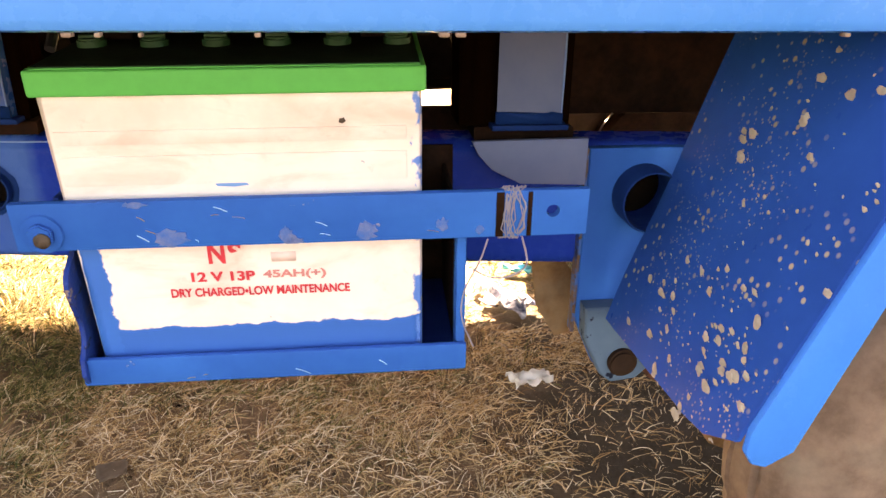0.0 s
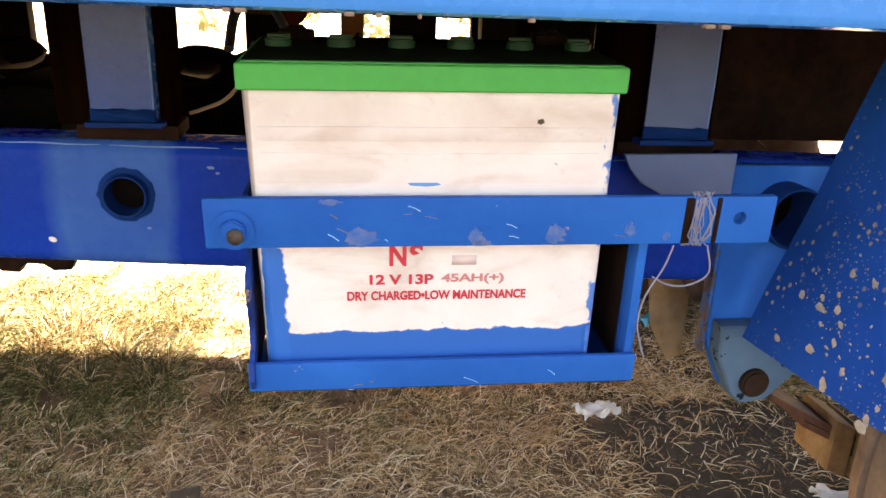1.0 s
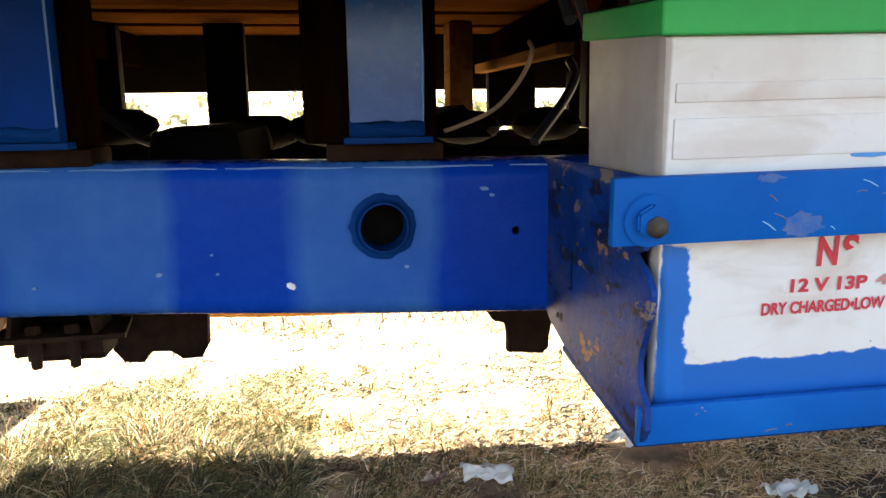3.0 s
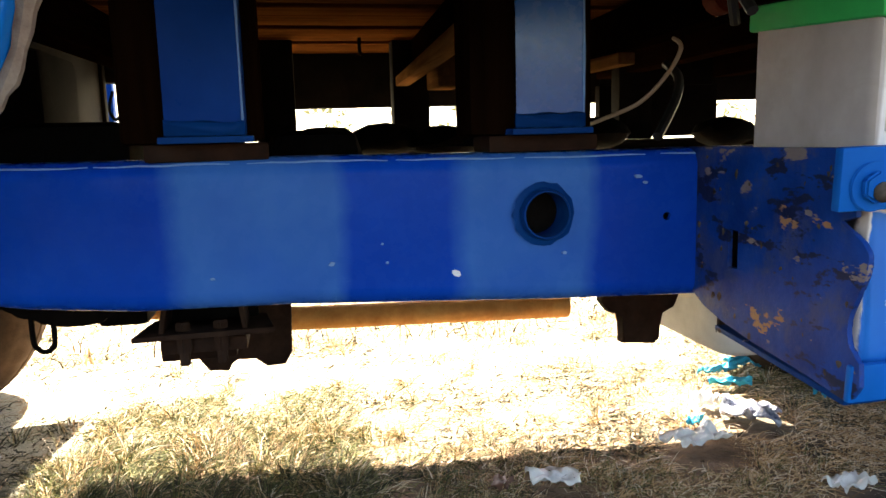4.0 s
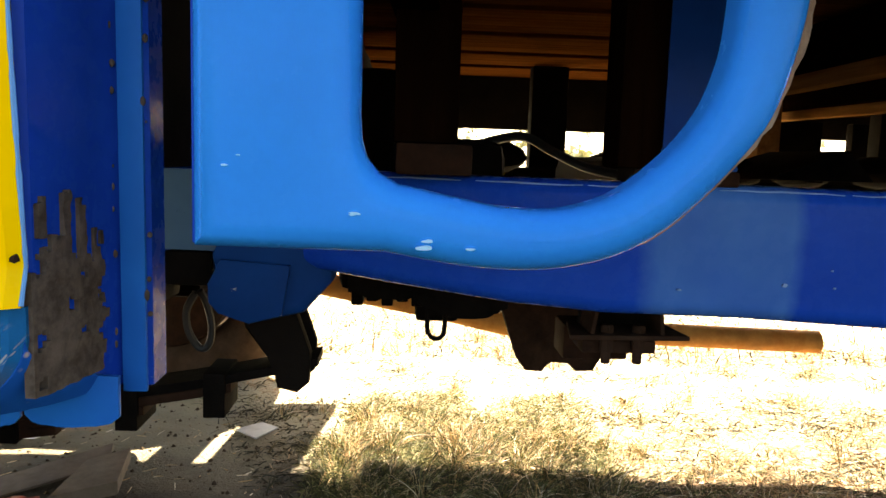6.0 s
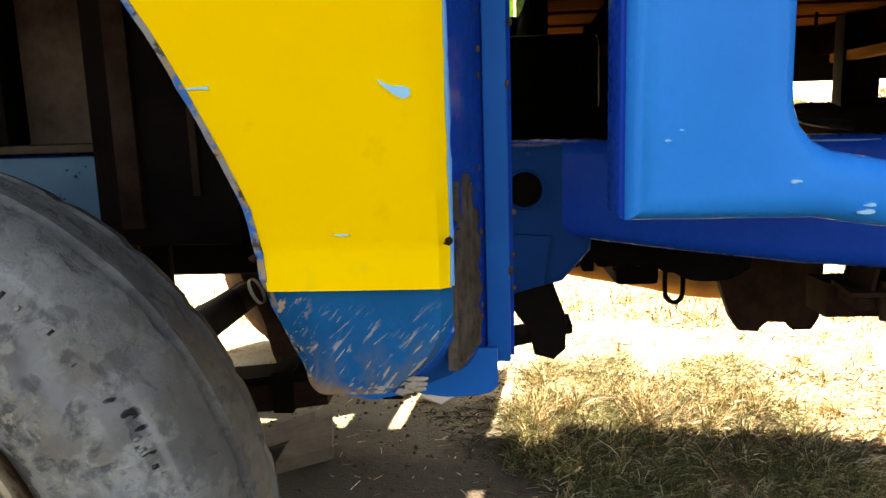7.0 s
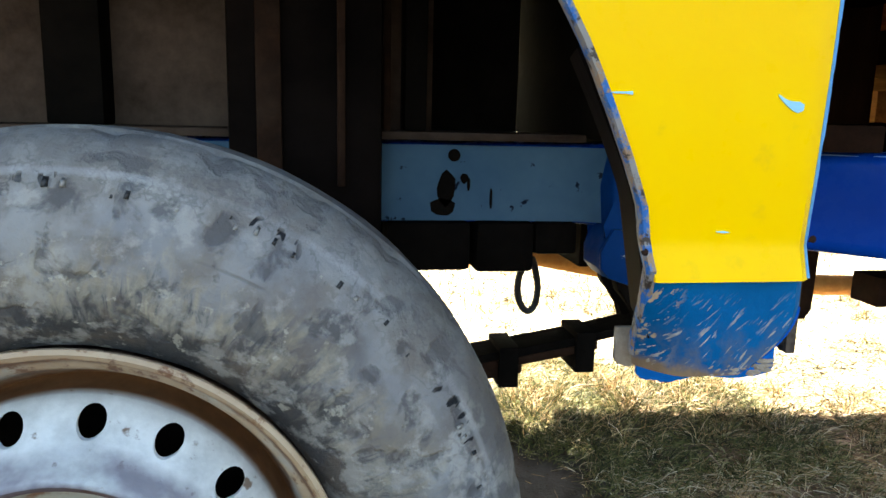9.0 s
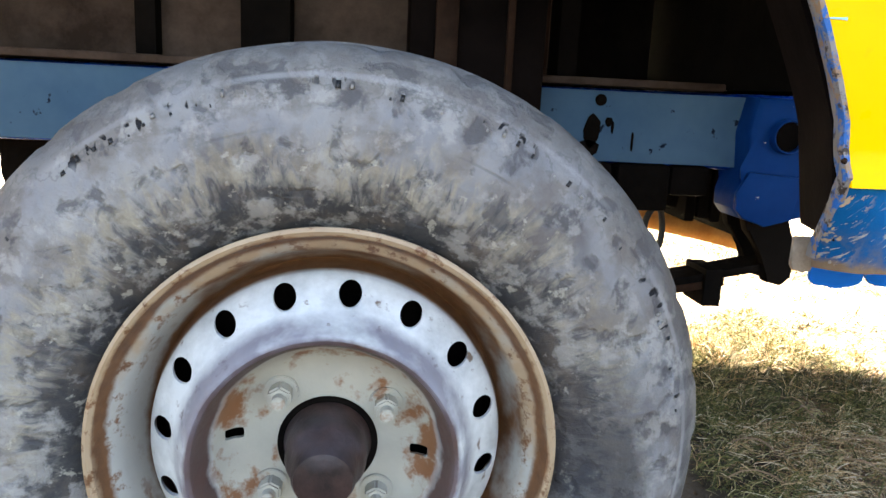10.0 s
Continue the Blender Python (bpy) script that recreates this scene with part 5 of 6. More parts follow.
def wheel(cx, cz, shift, label, dirt, turned=False):
    hub_at = (cx, shift + (1.24 if turned else 0.0), cz)
    w = new("wheel")
    w.parent = truck
    w.matrix_parent_inverse = truck.matrix_basis.inverted()
    w.location = hub_at
    w.rotation_euler = (0, 0, math.pi if turned else 0.0)
    w["label"] = label
    full = TYRE + [(1.24 - y, r) for y, r in TYRE[-2::-1]]
    n = 180

    def shape(i, k, y, r):
        j = min(i, len(full) - 1 - i)
        if j >= 11 and j <= 13 and k % 6 == 0:
            r -= 0.003
        r += 0.0012 * noise.noise((k * 0.21, y * 30, 4))
        a = k * math.tau / n
        if -r * math.sin(a) > 0.356:
            r = 0.356 / -math.sin(a)
        return y, r

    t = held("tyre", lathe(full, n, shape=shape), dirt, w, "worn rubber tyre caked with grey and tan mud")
    if dirt == M_TYRE:
        Q = random.Random(6)
        for k in range(64):
            a = radians(8 + 2.55 * k + Q.uniform(-0.5, 0.5))
            if noise.noise((k * 0.16, 3.0, 0.0)) < -0.22 or Q.random() < 0.22:
                continue
            rr, half, tall = 0.3345 + Q.uniform(-0.003, 0.004), Q.uniform(0.0012, 0.0026), Q.uniform(0.003, 0.0075)
            bm = bmesh.new()
            at = lambda u, v, w: bm.verts.new(((rr + v) * math.cos(a + u / rr), 0.5325 + 0.55 * v - w, (rr + v) * math.sin(a + u / rr)))
            flap = [at(-half, -tall / 2, -0.001), at(half, -tall / 2, -0.001), at(half * 0.7, tall / 2, -0.001), at(-half, tall / 2, -0.001), at(half * 0.2, -tall * 0.35, Q.uniform(0.0016, 0.0034))]
            for f in ((0, 1, 4), (1, 2, 4), (2, 3, 4), (3, 0, 4), (3, 2, 1, 0)):
                bm.faces.new([flap[i] for i in f])
            held("rubber_flap", bm, M_NICK if Q.random() < 0.7 else M_NICKPALE, t)
    rim = [(0.62, 0.200), (0.556, 0.208), (0.544, 0.2135), (0.536, 0.2165), (0.532, 0.2165), (0.530, 0.213), (0.533, 0.2085), (0.542, 0.2055), (0.549, 0.2025), (0.553, 0.198), (0.557, 0.194), (0.565, 0.190), (0.578, 0.186), (0.592, 0.181), (0.602, 0.1765), (0.606, 0.1735), (0.602, 0.1715), (0.590, 0.1705), (0.580, 0.1695), (0.572, 0.168), (0.566, 0.1645), (0.557, 0.1555), (0.548, 0.146), (0.535, 0.137), (0.522, 0.130), (0.511, 0.1255), (0.508, 0.1215), (0.510, 0.1175), (0.520, 0.113), (0.532, 0.109), (0.542, 0.104), (0.552, 0.098), (0.560, 0.088), (0.563, 0.075), (0.563, 0.040)]
    back = [(y + 0.005, r) for y, r in rim[::-1] if r < 0.20]
    r_ob = held("rim", lathe(rim + back, 120, closed=True), M_RIM, w, "silver steel rim with rust and a ring of holes")
    tool = bmesh.new()
    for k in range(16):
        a = radians(83 + 22.5 * k)
        cylinder((0.1525 * math.cos(a), 0.562, 0.1525 * math.sin(a)), (0.0, 1, 0.0), 0.0108, 0.06, 20, bm=tool)
    for a in (-4, 173):
        x, z = 0.088 * math.cos(radians(a)), 0.088 * math.sin(radians(a))
        box(x - 0.0085, x + 0.0085, 0.54, 0.58, z - 0.0055, z + 0.0055, 0.003, tool)
    cut(r_ob, tool)
    # flat black ring stands in for the shaded recess round the hub
    held("hub_recess", lathe([(0.5622, 0.036), (0.5618, 0.0465), (0.5622, 0.048)], 40), M_BLACK, w, "black ring painting in the hub recess")
    held("back_plate", lathe([(0.745, 0.0), (0.745, 0.200), (0.735, 0.206), (0.70, 0.206)], 48), M_RUST, w, "dark brake back plate")
    held("brake_drum", lathe([(0.608, 0.0), (0.608, 0.158), (0.62, 0.168), (0.72, 0.168)], 48), M_BLACK, w, "dark brake drum behind the rim")
    for k, a in enumerate((37, 130, 219, 314)):
        x, z = 0.0685 * math.cos(radians(a)), 0.0685 * math.sin(radians(a))
        nut = cylinder((x, 0.552, z), (0, 1, 0), 0.0125, 0.020, 6, 0.002)
        cylinder((x, 0.538, z), (0, 1, 0), 0.0065, 0.014, 12, 0.001, nut)
        cylinder((x, 0.5605, z), (0, 1, 0), 0.0165, 0.004, 20, 0.001, nut)
        held("wheel_nut", nut, M_RIM, w)
    held("hub", lathe([(0.58, 0.044), (0.566, 0.0435), (0.560, 0.041), (0.545, 0.0385), (0.528, 0.0375), (0.520, 0.034), (0.514, 0.030), (0.494, 0.0285), (0.488, 0.026), (0.486, 0.018), (0.4865, 0.0)], 40), M_HUB, w, "rusty dark hub with a stubby cap")
    return w


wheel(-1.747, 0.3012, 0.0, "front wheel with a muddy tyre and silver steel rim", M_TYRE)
wheel(0.87, 0.302, -0.08, "rear wheel with a mud-brown tyre", M_TYRE_BROWN)
wheel(0.92, 0.302, 1.28, "rear wheel of the far side", M_TYRE_DARK, True)
wheel(-1.645, 0.302, 1.66, "front wheel of the far side", M_TYRE_DARK, True)

# ---- running gear under the rails ----
def leaf_z(x):
    return 0.335 + 0.17 * (x + 1.75) ** 2


for k in range(5):
    half = 0.69 - 0.11 * k
    top = [(-1.75 - half + 2 * half * i / 24) for i in range(25)]
    pts = [(x, leaf_z(x) + 0.0 - 0.0125 * k) for x in top] + [(x, leaf_z(x) - 0.0115 - 0.0125 * k) for x in top[::-1]]
    link("spring_leaf", prism(pts, 0.945, 1.005, "y", 0.0015), M_RUST if k else M_BLACK, truck, "dark rusty spring leaf")
for x in (-1.19, -1.30, -1.45):
    link("spring_clip", box(x - 0.014, x + 0.014, 0.938, 1.012, leaf_z(x) - 0.052, leaf_z(x) + 0.006, 0.002), M_BLACK, truck)
pts = [(-1.170, 0.525), (-1.105, 0.53), (-1.068, 0.425), (-1.070, 0.385), (-1.085, 0.372), (-1.110, 0.378), (-1.118, 0.42), (-1.150, 0.455)]
link("shackle", prism(pts, 0.935, 0.955, "y", 0.004), M_BLACK, truck, "dark spring shackle")
link("shackle", prism(pts, 0.995, 1.015, "y", 0.004), M_BLACK, truck, "dark spring shackle")
# hanger and plate take the shaded copy of the blue
pts = [(-1.168, 0.652), (-1.176, 0.60), (-1.172, 0.548), (-1.188, 0.515), (-1.187, 0.492), (-1.176, 0.478), (-1.135, 0.466), (-1.075, 0.480), (-1.04, 0.52), (-1.035, 0.652)]
hanger = link("spring_hanger", prism(pts, 0.915, 0.985, "y", 0.012, seg=4), MB_DARK, truck, "spring hanger bracket in shaded blue")
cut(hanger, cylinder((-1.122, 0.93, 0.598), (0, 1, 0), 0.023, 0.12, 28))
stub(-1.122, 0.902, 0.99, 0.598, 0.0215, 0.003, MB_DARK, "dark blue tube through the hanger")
# black disc added as the shade inside the hanger tube
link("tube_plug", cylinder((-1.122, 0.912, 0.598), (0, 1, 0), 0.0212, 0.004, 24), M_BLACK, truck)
link("hanger_plate", prism([(-1.173, 0.546), (-1.189, 0.515), (-1.188, 0.492), (-1.176, 0.479), (-1.14, 0.467), (-1.10, 0.478), (-1.09, 0.54)], 0.906, 0.914, "y", 0.003), MB_DARK, truck, "lower hanger plate in shaded blue")
link("axle", cylinder((-1.75, 1.25, 0.29), (0, 1, 0), 0.035, 1.2, 16, 0.004), M_BLACK, truck, "dark front axle beam")
link("axle", cylinder((0.86, 1.25, 0.30), (0, 1, 0), 0.05, 1.2, 16, 0.004), M_BLACK, truck, "dark rear axle tube")
for x0, x1, z0 in [(-1.47, -1.353, 0.478), (-1.345, -1.262, 0.475), (-1.262, -1.20, 0.50)]:
    link("rail_clamp", box(x0, x1, 0.97, 1.05, z0, 0.546, 0.008), M_BLACK, truck, "black clamp under the rail")
loop = [(-1.245, 1.06, 0.475), (-1.258, 1.06, 0.45), (-1.258, 1.065, 0.42), (-1.247, 1.07, 0.396), (-1.236, 1.07, 0.392), (-1.228, 1.07, 0.404), (-1.226, 1.068, 0.43), (-1.232, 1.065, 0.46), (-1.24, 1.06, 0.478)]
link("rubber_strap", tube(curve(loop, 5), 0.0055, 8), M_BLACKRUBBER, truck, "hanging black rubber strap loop")
ring = [(-0.917, 1.05, 0.50), (-0.918, 1.05, 0.436), (-0.913, 1.05, 0.422), (-0.905, 1.05, 0.418), (-0.897, 1.05, 0.422), (-0.893, 1.05, 0.436), (-0.894, 1.05, 0.50)]
pts = [(-1.03, 0.56), (-1.03, 0.486), (-1.004, 0.482), (-0.992, 0.473), (-0.975, 0.482), (-0.957, 0.474), (-0.942, 0.483), (-0.928, 0.468), (-0.902, 0.463), (-0.886, 0.453), (-0.836, 0.453), (-0.822, 0.463), (-0.806, 0.468), (-0.80, 0.56)]
link("gearbox_mount", prism(dense(pts[1:-1], 3) + [pts[-1], pts[0]], 1.03, 1.10, "y", 0.003), M_BLACK, truck, "dark lumpy gearbox mount")
link("tow_ring", tube(curve(ring, 5), 0.0035, 8), M_BLACK, truck, "dark steel ring hanging under the gearbox")
# gearbox with ribs, propeller shaft and cross-members
gearbox = link("gearbox", box(-0.93, -0.846, 1.40, 1.62, 0.362, 0.62, 0.012), M_BLACK, truck, "oily black gearbox casing")
for i in range(5):
    link("rib", box(-1.05 + 0.028 * i, -1.028 + 0.028 * i, 1.38, 1.6, 0.395 + 0.008 * (i % 2), 0.6, 0.004), M_BLACK, gearbox)
link("bell_housing", box(-1.08, -0.92, 1.42, 1.58, 0.41, 0.62, 0.03), M_BLACK, truck, "oily black bell housing")
link("gearbox_top", box(-0.98, -0.80, 1.15, 1.38, 0.60, 0.705, 0.03), M_BLACK, truck, "dark lump of the gearbox top")
# dark block added to stop bright gaps behind the cab
link("gear_turret", box(-1.14, -0.965, 1.36, 1.58, 0.64, 0.83, 0.02), M_BLACK, truck, "added dark block in the gap behind the cab")
# made-up block, hides a bright gap between the rails
link("fuel_tank", box(-0.56, 0.16, 1.38, 1.50, 0.45, 0.635, 0.03), M_BLACK, truck, "added dark block between the rails")
link("engine_block", box(-2.3, -1.25, 1.12, 1.50, 0.45, 0.95, 0.03), M_BLACK, truck, "dark engine block")
link("propeller_shaft", cylinder((-0.1, 1.25, 0.52), (1, 0, -0.06), 0.032, 1.4, 18, 0.003), M_RUST, truck, "rusty propeller shaft")
pts = [(-0.790, 0.50), (-0.785, 0.425), (-0.752, 0.330), (-0.736, 0.308), (-0.706, 0.306), (-0.694, 0.330), (-0.660, 0.328), (-0.646, 0.308), (-0.616, 0.309), (-0.604, 0.33), (-0.598, 0.50)]
link("cross_member", prism(pts, 1.27, 1.30, "y", 0.005), M_BROWN, truck, "dark brown pressed cross-member")
# bolted bracket: a flange plate with a folded frame, a block and two long bolts
flange = prism([(-0.760, 0.842), (-0.618, 0.846), (-0.628, 0.918), (-0.748, 0.918)], 0.472, 0.478, "z", 0.0015)
bracket = link("support_bracket", flange, M_BROWN, truck, "brown bolted support bracket under the rail")
for pts in ([(-0.735, 0.477), (-0.730, 0.477), (-0.724, 0.512), (-0.729, 0.512)], [(-0.651, 0.477), (-0.646, 0.477), (-0.650, 0.512), (-0.655, 0.512)]):
    link("bracket_web", prism(pts, 0.850, 0.920, "y", 0.001), M_BROWN, bracket)
link("bracket_web", box(-0.736, -0.636, 0.905, 0.912, 0.473, 0.512, 0.001), M_BLACK, bracket)
link("bracket_block", box(-0.748, -0.664, 0.93, 0.99, 0.425, 0.470, 0.004), M_RUST, bracket)
link("bracket_block", box(-0.738, -0.648, 0.872, 0.925, 0.449, 0.465, 0.003), M_BROWN, bracket)
for x in (-0.712, -0.674):
    bolt = cylinder((x, 0.862, 0.470), (0, 0, 1), 0.0085, 0.034, 6, 0.0015)
    cylinder((x, 0.862, 0.451), (0, 0, 1), 0.0056, 0.022, 10, 0.001, bolt)
    link("bolt", bolt, M_BROWN, bracket)
pts = [(-0.222, 0.50), (-0.222, 0.462), (-0.212, 0.449), (-0.192, 0.445), (-0.194, 0.408), (-0.149, 0.404), (-0.149, 0.412), (-0.143, 0.412), (-0.143, 0.446), (-0.124, 0.450), (-0.118, 0.464), (-0.117, 0.50)]
link("support_bracket", prism(pts, 0.905, 0.925, "y", 0.003), M_RUST, truck, "dark brown bracket under the rail")
link("exhaust_pipe", tube(curve([(0.045, 1.71, 0.263), (-0.3, 1.715, 0.272), (-0.66, 1.72, 0.284), (-0.85, 1.725, 0.318), (-1.15, 1.73, 0.375)], 6), 0.027, 20), M_PIPE, truck, "orange-brown rusted exhaust pipe")
link("side_tank", box(-0.038, 0.23, 0.93, 1.22, 0.355, 0.52, 0.055, seg=6), M_WHITE, truck, "grubby white plastic tank under the bed")
# loose hoses and lumps on the rails, seen against the light
for pts, r in [([(-0.83, 1.3, 0.70), (-0.76, 1.28, 0.715), (-0.71, 1.25, 0.69), (-0.66, 1.2, 0.665), (-0.60, 1.15, 0.655)], 0.008), ([(-0.18, 0.85, 0.665), (-0.13, 0.9, 0.71), (-0.10, 0.95, 0.74), (-0.09, 1.0, 0.76)], 0.006), ([(-0.22, 0.62, 0.765), (-0.215, 0.66, 0.80), (-0.19, 0.70, 0.805), (-0.17, 0.72, 0.77)], 0.005)]:
    link("hose", tube(curve(pts, 6), r, 8), M_BLACKRUBBER, truck, "black rubber hose")
link("cross_tube", box(-0.62, -0.50, 1.0, 1.7, 0.60, 0.685, 0.03), M_BLACK, truck, "dark cross-member hump")
link("cross_tube", prism([(-0.36, 0.655), (-0.30, 0.66), (-0.20, 0.70), (-0.17, 0.71), (-0.12, 0.655)], 1.3, 1.6, "y", 0.004), M_BLACK, truck, "dark sloping bracket")
cable = [(-0.29, 0.785, 0.680), (-0.275, 0.785, 0.685), (-0.245, 0.765, 0.700), (-0.224, 0.75, 0.726), (-0.215, 0.74, 0.75), (-0.212, 0.76, 0.762)]
link("cable", tube(curve(cable, 6), 0.0021, 8), M_WIRE, truck, "tan cable drooping beside the post")
link("spring_hook", tube(curve([(-0.42, 1.79, 0.90), (-0.42, 1.79, 0.87), (-0.415, 1.79, 0.862)], 4), 0.004, 6), M_BLACK, truck)
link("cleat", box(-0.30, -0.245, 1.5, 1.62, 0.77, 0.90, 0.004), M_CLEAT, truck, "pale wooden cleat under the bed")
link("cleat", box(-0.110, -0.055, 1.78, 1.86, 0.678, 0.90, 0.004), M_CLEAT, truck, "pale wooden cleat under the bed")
# added only to cut down the bright gap behind the battery
link("tray_bracket", box(0.13, 0.29, 0.93, 0.96, 0.585, 0.642, 0.004), M_RUST, truck, "added dark block behind the battery")
link("orange_lamp", cylinder((-0.17, 0.74, 0.80), (0, 1, 0), 0.018, 0.03, 16, 0.004), M_ORANGE, truck, "small orange lamp behind the battery")

bm = tube([(-1.98, 1.60, 0.185), (-1.85, 1.60, 0.245), (-1.70, 1.60, 0.316)], 0.03, 18)
link("steering_tube", bm, M_BROWN, truck, "brown rusty tube behind the front wheel")
# sunlit crescent of the tube end, put in as a white ring
end = bmesh.new()
bmesh.ops.create_cone(end, cap_ends=False, segments=24, radius1=0.031, radius2=0.031, depth=0.008, matrix=Matrix.Translation((-1.695, 1.60, 0.318)) @ Vector((0.15, 0, 0.071)).to_track_quat("Z", "Y").to_matrix().to_4x4())
link("tube_ring", end, M_WHITE, truck, "white ring painted as the tube's sunlit rim")
link("steering_box", prism(dense([(-1.79, 0.42), (-1.70, 0.43), (-1.57, 0.41), (-1.53, 0.30), (-1.52, 0.13), (-1.60, 0.08), (-1.68, 0.12), (-1.70, 0.22), (-1.735, 0.31), (-1.79, 0.42)], 3)[:-1], 1.66, 1.76, "y", 0.01), M_BROWN, truck, "brown rusted steering box behind the wheel")

# ---- hanger bracket and mudguard at the rear ----
pts = [(0.316, 0.652), (0.316, 0.445), (0.320, 0.43), (0.343, 0.377), (0.356, 0.364), (0.385, 0.364), (0.402, 0.378), (0.44, 0.415), (0.51, 0.45), (0.51, 0.652)]
hb = link("spring_hanger", prism(pts, 0.656, 0.672, "y", 0.003, seg=3), MB_WORN, truck, "worn blue spring hanger bracket under the rail")
tool = cylinder((0.382, 0.65, 0.598), (0, 1, 0), 0.034, 0.1, 28)
cylinder((0.374, 0.65, 0.395), (0, 1, 0), 0.015, 0.1, 20, bm=tool)
cut(hb, tool)
# another black disc for the shade inside the rear tube
link("tube_plug", cylinder((0.382, 0.690, 0.598), (0, 1, 0), 0.0328, 0.004, 24), M_BLACK, truck)
link("hanger_fold", prism([(0.319, 0.466), (0.321, 0.425), (0.345, 0.374), (0.360, 0.362), (0.392, 0.366), (0.43, 0.41), (0.48, 0.466)], 0.630, 0.657, "y", 0.006, seg=3), MB_FACED, truck, "pale lower fold of the hanger")
link("hanger_pin", cylinder((0.370, 0.636, 0.393), (0, 1, 0), 0.018, 0.03, 20, 0.003), M_BROWN, truck, "rusty hanger pin")
link("rust_edge", box(0.3125, 0.3165, 0.658, 0.676, 0.42, 0.652, 0.0015), M_FLAKY, truck, "rusty edge of the hanger")
link("frame_plate", prism([(0.180, 0.666), (0.188, 0.650), (0.203, 0.634), (0.235, 0.618), (0.308, 0.615), (0.308, 0.668)], 0.640, 0.648, "y", 0.002), MB_CHALKY, truck, "pale grey-blue gusset plate")
link("rust_flap", prism([(0.285, 0.475), (0.300, 0.484), (0.325, 0.480), (0.345, 0.45), (0.345, 0.36), (0.325, 0.355), (0.296, 0.405)], 0.765, 0.770, "y", 0.002), M_FLAP, truck, "tan rusted flap behind the tray")

# rear leaf spring under the mudguard, with its clip
for k in range(5):
    xs = [0.425 + 0.055 * k + (1.32 - 0.11 * k - 0.425) * i / 22 for i in range(23)]
    zs = [0.215 + 0.66 * (x - 0.88) ** 2 - 0.011 * k for x in xs]
    pts = [(x, z) for x, z in zip(xs, zs)] + [(x, z - 0.010) for x, z in zip(xs[::-1], zs[::-1])]
    link("spring_leaf", prism(pts, 0.668, 0.728, "y", 0.0015), M_REDRUST, truck, "red-brown rusty leaf of the rear spring")
link("spring_clip", prism([(0.522, 0.312), (0.552, 0.298), (0.552, 0.222), (0.522, 0.236)], 0.660, 0.736, "y", 0.002), M_FLAP, truck, "tan rusted clip round the rear spring")
link("spring_clip", prism([(0.562, 0.295), (0.572, 0.290), (0.572, 0.214), (0.562, 0.219)], 0.660, 0.736, "y", 0.002), M_FLAP, truck, "tan rusted clip round the rear spring")
inn = lambda z: 0.342 + (z - 0.456) * 0.326
out = lambda z: 0.345 + (z - 0.506) * 0.425
bm = bmesh.new()
grid = []
for i in range(13):
    row = []
    for k in range(9):
        t, u = i / 12, k / 8
        y = 0.624 - 0.297 * u
        z0 = 0.456 + 0.028 * u + (0.018 * max(0, (u - 0.85) / 0.15))
        z = z0 + (0.80 - z0) * t
        x = inn(z) * (1 - u) + out(z) * u + 0.003 * noise.noise((u * 3, t * 3, 2))
        row.append(bm.verts.new((x, y, z)))
    grid.append(row)
for a, b in zip(grid, grid[1:]):
    for k in range(8):
        bm.faces.new((a[k], a[k + 1], b[k + 1], b[k]))
geom = bmesh.ops.extrude_face_region(bm, geom=list(bm.faces))
bmesh.ops.translate(bm, verts=[v for v in geom["geom"] if isinstance(v, bmesh.types.BMVert)], vec=(0.004, 0, 0))
mudguard = link("mudguard", bm, MB_MUD, truck, "deep blue mudguard spattered with tan mud")
pts = [(out(0.80) + 0.002, 0.80), (out(0.515) + 0.002, 0.515), (0.349, 0.495), (0.356, 0.484), (0.368, 0.480), (0.390, 0.493), (out(0.80) + 0.034, 0.80)]
link("mudguard_flange", prism(pts, 0.320, 0.328, "y", 0.003), MB_LIGHT, mudguard, "bright blue outer flange of the mudguard")
R = random.Random(11)
clumps = [(R.uniform(0.35, 0.98), 0.475 + 0.16 * R.random() ** 1.4, R.uniform(0.015, 0.045)) for i in range(13)]
for i in range(260):
    if i < 110:
        u, z = R.random() ** 0.7, 0.47 + 0.33 * R.random() ** 1.2
    else:
        cu, cz, spread = R.choice(clumps)
        u, z = cu + R.gauss(0, spread * 3), cz + R.gauss(0, spread)
    if not 0.03 < u < 0.99 or not 0.47 < z < 0.79:
        continue
    y = 0.624 - 0.297 * u
    x = inn(z) * (1 - u) + out(z) * u - 0.001
    s = R.uniform(0.0007, 0.0022) if R.random() < 0.78 else R.uniform(0.0026, 0.0062)
    bm = bmesh.new()
    bmesh.ops.create_icosphere(bm, subdivisions=2 if s > 0.0026 else 1, radius=s, matrix=Matrix.Diagonal((0.22, R.uniform(0.7, 1.5), R.uniform(0.7, 1.2), 1)))
    for v in bm.verts:
        v.co += Vector((0, noise.noise(v.co * 330 + Vector((i, 0, 0))), noise.noise(v.co * 320 + Vector((0, i, 0))))) * s * 0.7
    bmesh.ops.translate(bm, verts=bm.verts, vec=(x, y, z))
    link("mud_spot", bm, M_SPOT, mudguard)

# brown sheet added to cover a sunlit slot over the rear wheel
link("rear_cross_member", box(0.30, 1.5, 0.98, 1.02, 0.62, 0.87, 0.006), M_RUST, truck, "added dark rust-brown sheet over the rear wheel")

